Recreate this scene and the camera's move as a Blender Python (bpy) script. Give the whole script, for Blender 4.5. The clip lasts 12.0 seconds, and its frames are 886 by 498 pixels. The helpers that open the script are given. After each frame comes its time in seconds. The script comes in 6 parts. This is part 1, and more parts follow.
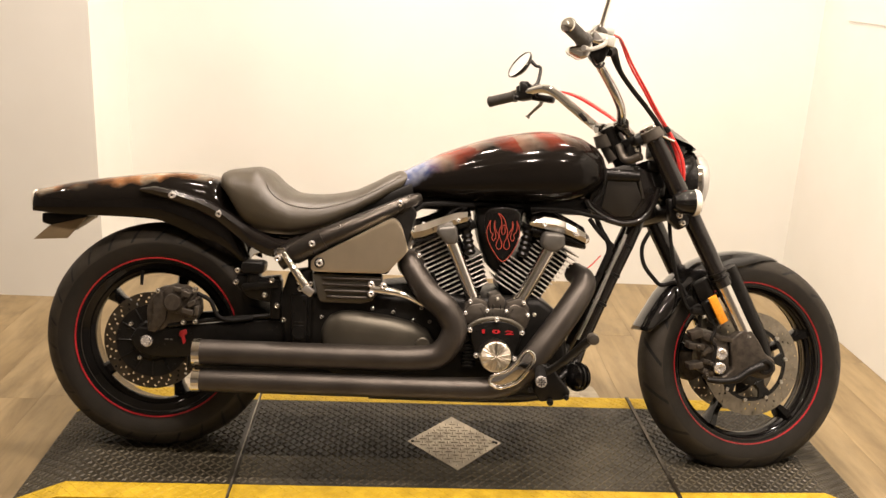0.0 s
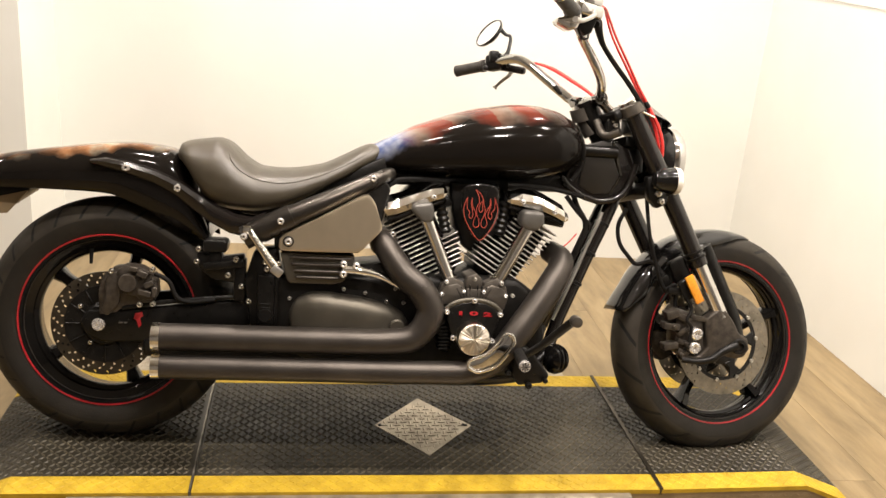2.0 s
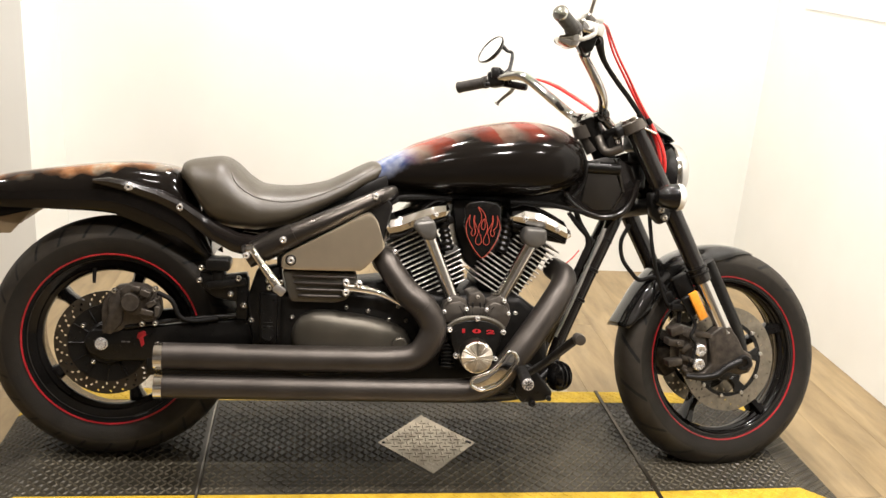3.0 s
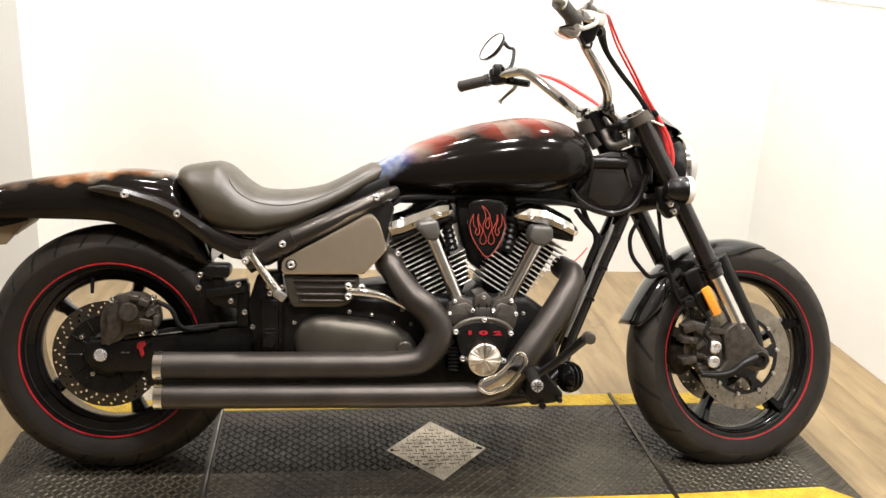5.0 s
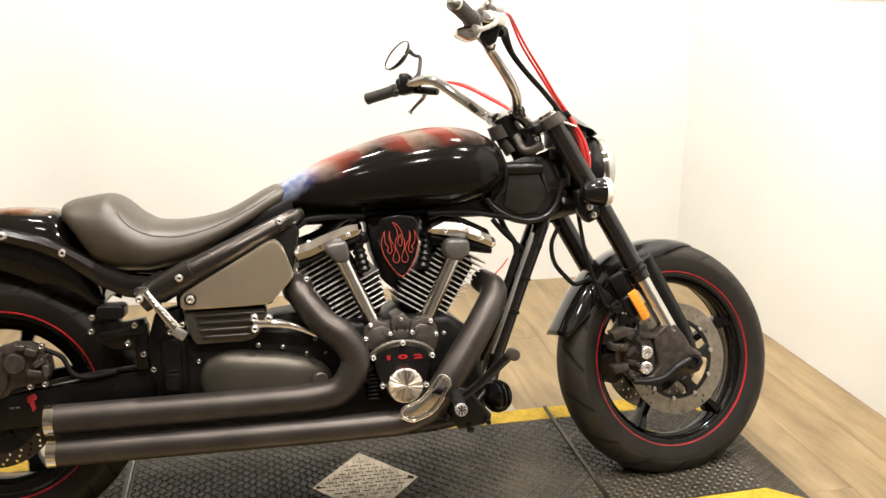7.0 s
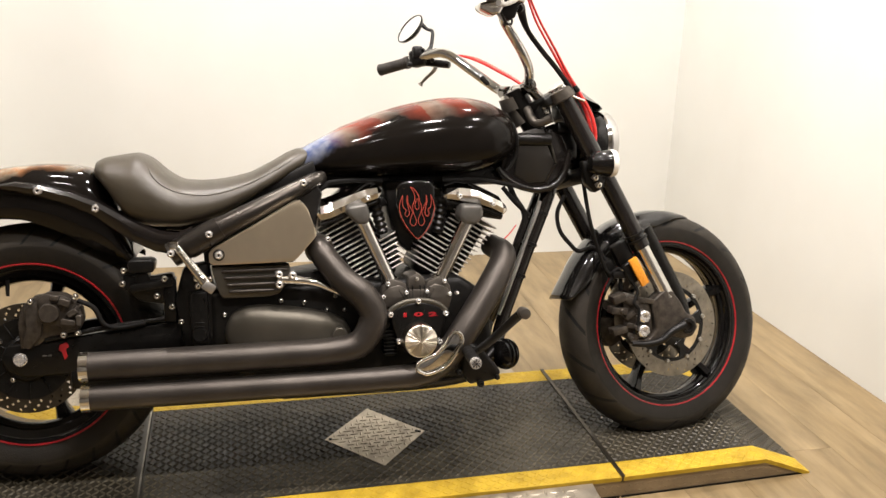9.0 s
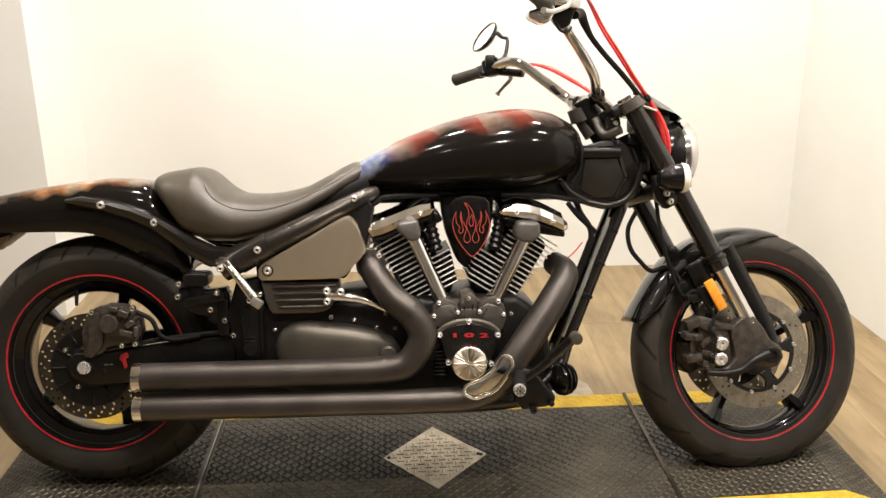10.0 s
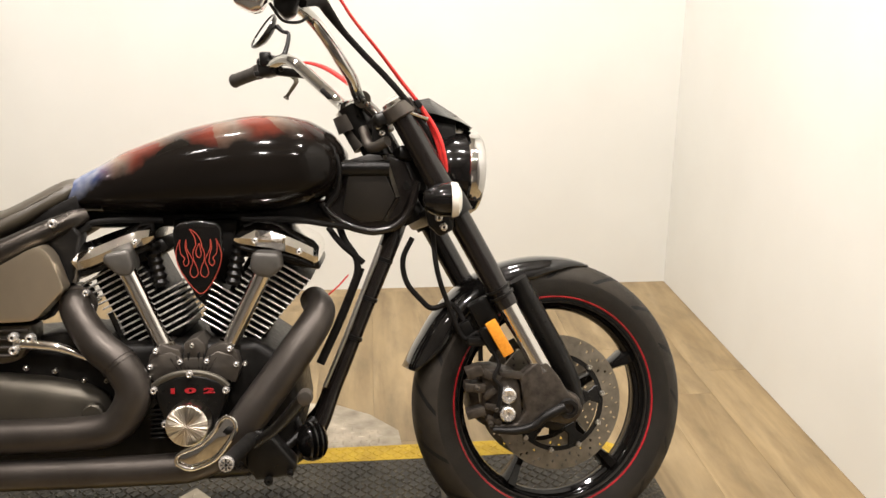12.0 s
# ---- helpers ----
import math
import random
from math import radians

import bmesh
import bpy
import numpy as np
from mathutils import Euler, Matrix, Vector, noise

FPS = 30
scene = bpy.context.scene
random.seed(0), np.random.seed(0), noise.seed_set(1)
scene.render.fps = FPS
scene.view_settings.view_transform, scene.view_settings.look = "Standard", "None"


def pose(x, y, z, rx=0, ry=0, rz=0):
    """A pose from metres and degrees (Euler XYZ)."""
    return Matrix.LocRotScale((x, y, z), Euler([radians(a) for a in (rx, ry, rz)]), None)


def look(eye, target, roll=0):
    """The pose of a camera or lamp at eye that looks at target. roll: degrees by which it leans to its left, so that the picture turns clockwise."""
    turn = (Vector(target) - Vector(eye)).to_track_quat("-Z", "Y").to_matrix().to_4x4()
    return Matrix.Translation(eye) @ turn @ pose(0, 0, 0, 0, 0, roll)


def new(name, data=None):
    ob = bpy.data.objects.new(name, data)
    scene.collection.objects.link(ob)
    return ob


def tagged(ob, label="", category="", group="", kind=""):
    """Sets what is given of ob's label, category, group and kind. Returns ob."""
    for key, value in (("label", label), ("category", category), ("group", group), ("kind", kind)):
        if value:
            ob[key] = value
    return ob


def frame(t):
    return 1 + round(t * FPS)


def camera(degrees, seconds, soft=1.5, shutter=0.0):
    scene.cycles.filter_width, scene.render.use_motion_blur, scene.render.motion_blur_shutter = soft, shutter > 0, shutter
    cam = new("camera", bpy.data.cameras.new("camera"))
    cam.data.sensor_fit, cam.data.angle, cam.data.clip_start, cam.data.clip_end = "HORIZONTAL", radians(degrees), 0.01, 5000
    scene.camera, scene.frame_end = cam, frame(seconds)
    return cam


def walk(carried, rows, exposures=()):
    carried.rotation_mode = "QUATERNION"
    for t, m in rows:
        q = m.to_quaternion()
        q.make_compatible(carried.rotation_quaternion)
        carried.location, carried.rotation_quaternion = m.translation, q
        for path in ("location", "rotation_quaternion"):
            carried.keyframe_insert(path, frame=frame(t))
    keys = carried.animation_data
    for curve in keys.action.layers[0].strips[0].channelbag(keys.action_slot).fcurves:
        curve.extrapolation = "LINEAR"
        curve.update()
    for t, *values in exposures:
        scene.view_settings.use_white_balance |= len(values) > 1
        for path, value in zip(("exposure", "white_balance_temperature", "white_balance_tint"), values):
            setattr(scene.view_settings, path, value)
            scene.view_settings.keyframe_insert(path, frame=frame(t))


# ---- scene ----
# The camera and its walk
cam = camera(52.5, 12.0)
PATH = [
    (0, (0.672, -2.434, 1.325), (0.763, -0.521, 0.747), 3.0),
    (0.2, (0.658, -2.408, 1.308), (0.814, -0.496, 0.741), 3.4),
    (0.5, (0.597, -2.361, 1.328), (0.832, -0.458, 0.757), 1.5),
    (0.7, (0.559, -2.343, 1.317), (0.828, -0.445, 0.748), 1.6),
    (1, (0.525, -2.334, 1.328), (0.825, -0.451, 0.724), 2.8),
    (1.5, (0.513, -2.321, 1.329), (0.781, -0.435, 0.718), 5.0),
    (2, (0.525, -2.309, 1.319), (0.804, -0.435, 0.677), 5.0),
    (2.5, (0.544, -2.308, 1.338), (0.824, -0.423, 0.732), 4.4),
    (3, (0.531, -2.302, 1.338), (0.798, -0.42, 0.716), 4.6),
    (3.2, (0.529, -2.297, 1.33), (0.794, -0.414, 0.713), 4.8),
    (4.8, (0.546, -2.284, 1.303), (0.78, -0.389, 0.705), 2.8),
    (5, (0.563, -2.259, 1.298), (0.8, -0.366, 0.696), 2.8),
    (5.2, (0.603, -2.226, 1.292), (0.835, -0.33, 0.699), 2.2),
    (5.5, (0.658, -2.163, 1.276), (0.868, -0.255, 0.713), 1.7),
    (5.8, (0.725, -2.117, 1.262), (0.882, -0.216, 0.66), 0.2),
    (6, (0.745, -2.1, 1.258), (0.92, -0.201, 0.655), -0.1),
    (6.2, (0.765, -2.095, 1.252), (0.978, -0.199, 0.651), -0.9),
    (6.5, (0.759, -2.104, 1.257), (1.044, -0.227, 0.629), 0.1),
    (6.8, (0.707, -2.129, 1.262), (1.049, -0.245, 0.684), -0.7),
    (7, (0.656, -2.149, 1.274), (1.017, -0.266, 0.704), -0.1),
    (7.2, (0.605, -2.175, 1.273), (0.993, -0.3, 0.694), 0.4),
    (8.8, (0.491, -2.259, 1.263), (0.963, -0.413, 0.655), 2.4),
    (9, (0.527, -2.25, 1.265), (0.948, -0.392, 0.656), 1.7),
    (9.2, (0.603, -2.251, 1.266), (0.924, -0.365, 0.683), 0.6),
    (9.5, (0.664, -2.224, 1.286), (0.901, -0.321, 0.715), 0.7),
    (9.8, (0.764, -2.209, 1.28), (0.873, -0.304, 0.681), -0.3),
    (10, (0.788, -2.193, 1.282), (0.867, -0.29, 0.672), -0.6),
    (10.2, (0.842, -2.175, 1.274), (0.884, -0.271, 0.663), -1.6),
    (10.5, (0.877, -2.14, 1.254), (0.925, -0.235, 0.647), -2.2),
    (10.8, (0.937, -2.074, 1.255), (1.056, -0.171, 0.649), 0.8),
    (11, (0.986, -2.023, 1.243), (1.077, -0.116, 0.646), 1.6),
    (11.2, (1.026, -1.981, 1.256), (1.13, -0.08, 0.644), 2.1),
    (11.5, (1.124, -1.933, 1.241), (1.323, -0.046, 0.61), -0.5),
    (11.7, (1.181, -1.904, 1.25), (1.421, -0.026, 0.605), -0.9),
    (12, (1.296, -1.85, 1.23), (1.449, 0.05, 0.626), 0.1),
]
EXPOSURE = [(0, -0.14, 7280, 19), (0.2, -0.14, 7230, 19), (0.5, -0.07, 6930, 17), (1, -0.12, 6980, 17), (2, -0.05, 6680, 14), (3, 0.03, 6280, 13), (5, 0.1, 6080, 13), (5.5, 0.11, 6030, 13), (6.5, 0.05, 6280, 12), (7, 0.03, 6330, 13), (9, -0.19, 6310, 14), (9.5, -0.11, 6310, 13), (10, -0.1, 6470, 14), (11, -0.1, 6170, 11), (12, -0.27, 6380, 14)]
walk(cam, [(t, look(eye, target, roll)) for t, eye, target, roll in PATH], EXPOSURE)

# ---- world and light ----
world = bpy.data.worlds.new("world")
scene.world = world
world.use_nodes = True
world.node_tree.nodes["Background"].inputs[0].default_value = (1.0, 0.9, 0.75, 1)
world.node_tree.nodes["Background"].inputs[1].default_value = 0.02

FLOOR = -0.062          # the showroom floor, below the stand's deck at 0
CEIL = 2.9


def area_lamp(name, x, y, sx, sy, power, colour=(1.0, 0.925, 0.835)):
    data = bpy.data.lights.new(name, "AREA")
    data.shape, data.size, data.size_y, data.energy, data.color = "RECTANGLE", sx, sy, power, colour
    ob = new(name, data)
    ob.matrix_world = pose(x, y, CEIL - 0.06, 0, 0, 0)
    return ob


# lamps out of view; the last one is added to brighten the left wall
for lx, ly, w in ((0.0, -0.45, 20), (1.0, -0.45, 44), (2.0, -0.45, 33), (0.0, -1.6, 6), (1.0, -1.6, 42), (2.0, -1.6, 20), (0.4, 0.7, 41), (1.75, 0.7, 35), (-1.9, 0.2, 21)):
    area_lamp("ceiling_lamp", lx, ly, 0.19, 0.09, w)


# ---- materials ----
def material(name):
    m = bpy.data.materials.new(name)
    m.use_nodes = True
    nt = m.node_tree
    return m, nt, nt.nodes["Principled BSDF"]


def link(nt, a, b):
    nt.links.new(a, b)


def noise_node(nt, scale, detail=4.0, rough=0.55, coords="Object", stretch=None):
    tc = nt.nodes.new("ShaderNodeTexCoord")
    n = nt.nodes.new("ShaderNodeTexNoise")
    n.inputs["Scale"].default_value = scale
    n.inputs["Detail"].default_value = detail
    n.inputs["Roughness"].default_value = rough
    if stretch:
        mp = nt.nodes.new("ShaderNodeMapping")
        mp.inputs["Scale"].default_value = stretch
        link(nt, tc.outputs[coords], mp.inputs[0])
        link(nt, mp.outputs[0], n.inputs["Vector"])
    else:
        link(nt, tc.outputs[coords], n.inputs["Vector"])
    return n


def ramp(nt, source, stops):
    r = nt.nodes.new("ShaderNodeValToRGB")
    while len(r.color_ramp.elements) < len(stops):
        r.color_ramp.elements.new(0.5)
    for e, (p, c) in zip(r.color_ramp.elements, stops):
        e.position, e.color = p, (*c, 1) if len(c) == 3 else c
    link(nt, source, r.inputs[0])
    return r


def grey(v):
    return (v, v, v)


def bump(nt, bsdf, source, strength, distance=0.002):
    b = nt.nodes.new("ShaderNodeBump")
    b.inputs["Strength"].default_value, b.inputs["Distance"].default_value = strength, distance
    link(nt, source, b.inputs["Height"])
    link(nt, b.outputs[0], bsdf.inputs["Normal"])
    return b


def surface(name, dark, light, scale=30, rough=(0.4, 0.55), metal=0.0, coat=0.0, relief=0.0, relief_scale=None, stretch=None, spec=0.5):
    """A surface whose colour wanders between two tones and whose gloss wanders with a finer grain."""
    m, nt, b = material(name)
    n = noise_node(nt, scale, stretch=stretch)
    c = ramp(nt, n.outputs[0], [(0.3, dark), (0.7, light)])
    link(nt, c.outputs[0], b.inputs["Base Color"])
    g = noise_node(nt, scale * 2.7, 6)
    r = ramp(nt, g.outputs[0], [(0.3, grey(rough[0])), (0.7, grey(rough[1]))])
    link(nt, r.outputs[0], b.inputs["Roughness"])
    b.inputs["Metallic"].default_value = metal
    b.inputs["Coat Weight"].default_value = coat
    b.inputs["Specular IOR Level"].default_value = 0.08 if coat >= 0.5 else spec
    b.inputs["Coat Roughness"].default_value = 0.03
    if relief:
        f = noise_node(nt, relief_scale or scale * 8, 6)
        bump(nt, b, f.outputs[0], relief)
    return m


GLOSS = surface("gloss_black_paint", (0.004, 0.0037, 0.0035), (0.007, 0.0065, 0.006), 6, (0.16, 0.26), coat=0.5)
SATIN = surface("satin_black", (0.004, 0.0037, 0.0033), (0.008, 0.0074, 0.0066), 40, (0.26, 0.38), spec=0.28)
FORKB = surface("dark_bronze_black", (0.0085, 0.0068, 0.006), (0.0115, 0.0094, 0.0083), 25, (0.17, 0.23), spec=0.55)
EXHAUST = surface("matte_black_ceramic", (0.0500, 0.0435, 0.0375), (0.0725, 0.0635, 0.0556), 12, (0.37, 0.45), metal=0.7, relief=0.05, relief_scale=500)
RAILM = surface("dark_bronze_tube", (0.0426, 0.0375, 0.0321), (0.0554, 0.0490, 0.0428), 6, (0.27, 0.30), metal=0.8)
COVER = surface("satin_bronze_graphite", (0.1071, 0.0936, 0.0733), (0.1542, 0.1360, 0.1075), 9, (0.35, 0.45), metal=0.8, relief=0.04, relief_scale=600)
CAPGREY = surface("grey_cast_cap", (0.0972, 0.0924, 0.0840), (0.1458, 0.1386, 0.1266), 20, (0.4, 0.52), metal=0.5, relief=0.06, relief_scale=400)
DULLBLACK = surface("cast_black", (0.006, 0.0055, 0.005), (0.013, 0.012, 0.011), 40, (0.34, 0.46), relief=0.12, relief_scale=260, spec=0.26)
DARKCHROME = surface("bar_chrome", (0.50, 0.49, 0.47), (0.64, 0.63, 0.61), 20, (0.04, 0.09), metal=1.0)
ROCKER = surface("worn_chrome", (0.72, 0.70, 0.67), (0.90, 0.88, 0.85), 22, (0.05, 0.11), metal=1.0, relief=0.5, relief_scale=16)
SIDECOVER = surface("satin_bronze_cover", (0.5428, 0.4694, 0.3505), (0.6784, 0.5876, 0.4444), 7, (0.28, 0.36), metal=0.92, relief=0.04, relief_scale=600)
PILLOW = surface("cast_graphite_case", (0.0762, 0.0690, 0.0550), (0.1075, 0.0980, 0.0789), 10, (0.38, 0.50), metal=0.7, relief=0.06, relief_scale=500)
FLAME = surface("dull_red_line", (0.30, 0.035, 0.025), (0.46, 0.075, 0.045), 60, (0.3, 0.5))
BOLTS = surface("bright_bolt_head", (0.74, 0.72, 0.69), (0.86, 0.84, 0.81), 50, (0.2, 0.32), metal=0.75)
CASE = surface("dark_engine_case", (0.005, 0.0046, 0.004), (0.012, 0.011, 0.0095), 30, (0.36, 0.5), metal=0.2, relief=0.1, relief_scale=300, spec=0.26)
CHROME = surface("chrome", (0.70, 0.68, 0.64), (0.82, 0.80, 0.76), 14, (0.06, 0.12), metal=1.0)
STEEL = surface("brushed_steel", (0.4501, 0.4303, 0.3907), (0.6222, 0.5958, 0.5430), 60, (0.22, 0.36), metal=1.0)
ALU = surface("dull_aluminium", (0.4124, 0.3998, 0.3746), (0.5666, 0.5477, 0.5162), 35, (0.3, 0.45), metal=0.9, relief=0.1, relief_scale=250)
FENDERGLOSS = surface("polished_black_fender", (0.004, 0.0037, 0.0035), (0.007, 0.0065, 0.006), 6, (0.16, 0.26), coat=1.0)
RIMGLOSS = surface("black_wheel_enamel", (0.004, 0.0037, 0.0035), (0.007, 0.0065, 0.006), 6, (0.14, 0.22), coat=0.5)
RUBBER = surface("black_rubber", (0.0045, 0.0041, 0.0036), (0.0107, 0.0097, 0.0088), 18, (0.55, 0.75), relief=0.08, relief_scale=400, spec=0.16)
TYRE = surface("tyre_rubber", (0.025, 0.020, 0.0125), (0.048, 0.039, 0.025), 9, (0.55, 0.75), relief=0.1, relief_scale=220, spec=0.3)
VINYL = surface("seat_vinyl", (0.0354, 0.0283, 0.0175), (0.0531, 0.0431, 0.0274), 14, (0.36, 0.45), relief=0.16, relief_scale=420, spec=0.6)
RED = surface("red_enamel", (0.32, 0.008, 0.014), (0.44, 0.018, 0.024), 20, (0.25, 0.4), coat=0.4)
HOSE = surface("red_hose", (0.62, 0.02, 0.02), (0.85, 0.05, 0.04), 60, (0.3, 0.45))
AMBER = surface("amber_plastic", (0.72, 0.26, 0.025), (0.86, 0.36, 0.04), 160, (0.12, 0.2), coat=0.5)
DISC = surface("brake_disc_steel", (0.1879, 0.1669, 0.1327), (0.3011, 0.2681, 0.2159), 40, (0.27, 0.42), metal=0.9)
DARKDISC = surface("dark_brake_disc", (0.0500, 0.0425, 0.0322), (0.0850, 0.0725, 0.0546), 40, (0.3, 0.45), metal=0.8)
BRONZE = surface("dark_caliper", (0.0339, 0.0280, 0.0223), (0.0878, 0.0740, 0.0592), 60, (0.36, 0.54), metal=0.45, relief=0.2, relief_scale=160)
JOINT = surface("worn_joint_metal", (0.05, 0.043, 0.033), (0.42, 0.39, 0.34), 14, (0.35, 0.5), metal=0.8)
MIRROR = surface("mirror_glass", (0.85, 0.85, 0.85), (0.9, 0.9, 0.9), 3, (0.01, 0.02), metal=1.0)
LENS = surface("clear_lens", (0.75, 0.72, 0.64), (0.85, 0.82, 0.74), 40, (0.08, 0.16), coat=0.6)
FINEDGE = surface("machined_fin_edge", (0.6820, 0.6600, 0.6272), (0.8580, 0.8360, 0.7952), 70, (0.22, 0.34), metal=0.5)
TAPPET = surface("bronze_grey_casting", (0.0952, 0.0842, 0.0716), (0.1502, 0.1345, 0.1163), 18, (0.34, 0.46), metal=0.7, relief=0.1, relief_scale=320)
SMOKED = surface("smoked_chrome", (0.20, 0.19, 0.175), (0.30, 0.285, 0.265), 18, (0.06, 0.14), metal=1.0)
GRIPM = surface("worn_grip_rubber", (0.022, 0.0195, 0.0165), (0.044, 0.039, 0.033), 40, (0.5, 0.65), relief=0.2, relief_scale=300)
WALL = surface("white_wall_paint", (0.7060, 0.7106, 0.6682), (0.7641, 0.7734, 0.7365), 1.3, (0.5, 0.65), relief=0.06, relief_scale=180)
CEILM = surface("pale_ceiling_paint", (0.56, 0.55, 0.53), (0.62, 0.61, 0.59), 2, (0.8, 0.9))
# for the added walls out of view; tone set by what the bike reflects
GREYWALL = surface("dark_grey_wall_paint", (0.23, 0.222, 0.21), (0.28, 0.27, 0.257), 2, (0.6, 0.8))
# paler than MAT: highlights on the raised tread are put into this colour
MATTOP = surface("highlit_tread_tops", (0.0300, 0.0259, 0.0170), (0.1166, 0.1001, 0.0661), 7, (0.33, 0.47), spec=0.4)
MAT = surface("black_tread_mat", (0.0107, 0.0092, 0.0059), (0.0385, 0.0330, 0.0218), 4, (0.40, 0.56), relief=0.1, relief_scale=350, spec=0.42)
YELLOW = surface("yellow_safety_paint", (0.4032, 0.2640, 0.0176), (0.5760, 0.3888, 0.0288), 22, (0.45, 0.65), relief=0.08, relief_scale=200, spec=0.3)
PLATE = surface("diamond_plate_metal", (0.30, 0.262, 0.205), (0.56, 0.50, 0.405), 16, (0.3, 0.5), metal=0.75, relief=0.1, relief_scale=260)
SIDE = surface("brown_side_panel", (0.19, 0.140, 0.082), (0.30, 0.228, 0.138), 12, (0.3, 0.5), relief=0.08, relief_scale=150)


# flat plank, tyre tread, tank and fender paint: materials with a layout of their own
def plank_material():
    m, nt, b = material("wood_look_vinyl")
    info = nt.nodes.new("ShaderNodeObjectInfo")
    tc = nt.nodes.new("ShaderNodeTexCoord")
    add = nt.nodes.new("ShaderNodeVectorMath")
    add.operation = "ADD"
    sc = nt.nodes.new("ShaderNodeVectorMath")
    sc.operation = "SCALE"
    sc.inputs[0].default_value = (7.0, 13.0, 3.0)
    link(nt, info.outputs["Random"], sc.inputs["Scale"])
    link(nt, tc.outputs["Object"], add.inputs[0])
    link(nt, sc.outputs[0], add.inputs[1])
    mp = nt.nodes.new("ShaderNodeMapping")
    mp.inputs["Scale"].default_value = (9.0, 0.9, 1.0)
    link(nt, add.outputs[0], mp.inputs[0])
    n = nt.nodes.new("ShaderNodeTexNoise")
    n.inputs["Scale"].default_value, n.inputs["Detail"].default_value, n.inputs["Roughness"].default_value = 1.6, 6, 0.6
    n.inputs["Distortion"].default_value = 0.6
    link(nt, mp.outputs[0], n.inputs["Vector"])
    c = ramp(nt, n.outputs[0], [(0.25, (0.160, 0.110, 0.050)), (0.5, (0.250, 0.181, 0.090)), (0.75, (0.335, 0.251, 0.136))])
    blot = noise_node(nt, 5.5, 5, 0.62, stretch=(1.6, 0.55, 1))
    tone = ramp(nt, blot.outputs[0], [(0.34, grey(0.74)), (0.5, grey(1.0)), (0.66, grey(1.16))])
    worn = nt.nodes.new("ShaderNodeMix")
    worn.data_type, worn.blend_type = "RGBA", "MULTIPLY"
    worn.inputs["Factor"].default_value = 1.0
    link(nt, c.outputs[0], worn.inputs[6])
    link(nt, tone.outputs[0], worn.inputs[7])
    hv = nt.nodes.new("ShaderNodeHueSaturation")
    mr = nt.nodes.new("ShaderNodeMapRange")
    mr.inputs["To Min"].default_value, mr.inputs["To Max"].default_value = 0.91, 1.07
    link(nt, info.outputs["Random"], mr.inputs[0])
    link(nt, mr.outputs[0], hv.inputs["Value"])
    link(nt, worn.outputs[2], hv.inputs["Color"])
    link(nt, hv.outputs[0], b.inputs["Base Color"])
    b.inputs["Roughness"].default_value = 0.42
    fine = noise_node(nt, 60, 5, stretch=(8, 1, 1))
    bump(nt, b, fine.outputs[0], 0.08)
    return m


PLANK = plank_material()


def math_node(nt, op, a, b=None, c=None):
    n = nt.nodes.new("ShaderNodeMath")
    n.operation = op
    for k, v in enumerate((a, b, c)):
        if v is None:
            continue
        if isinstance(v, (int, float)):
            n.inputs[k].default_value = v
        else:
            link(nt, v, n.inputs[k])
    return n.outputs[0]


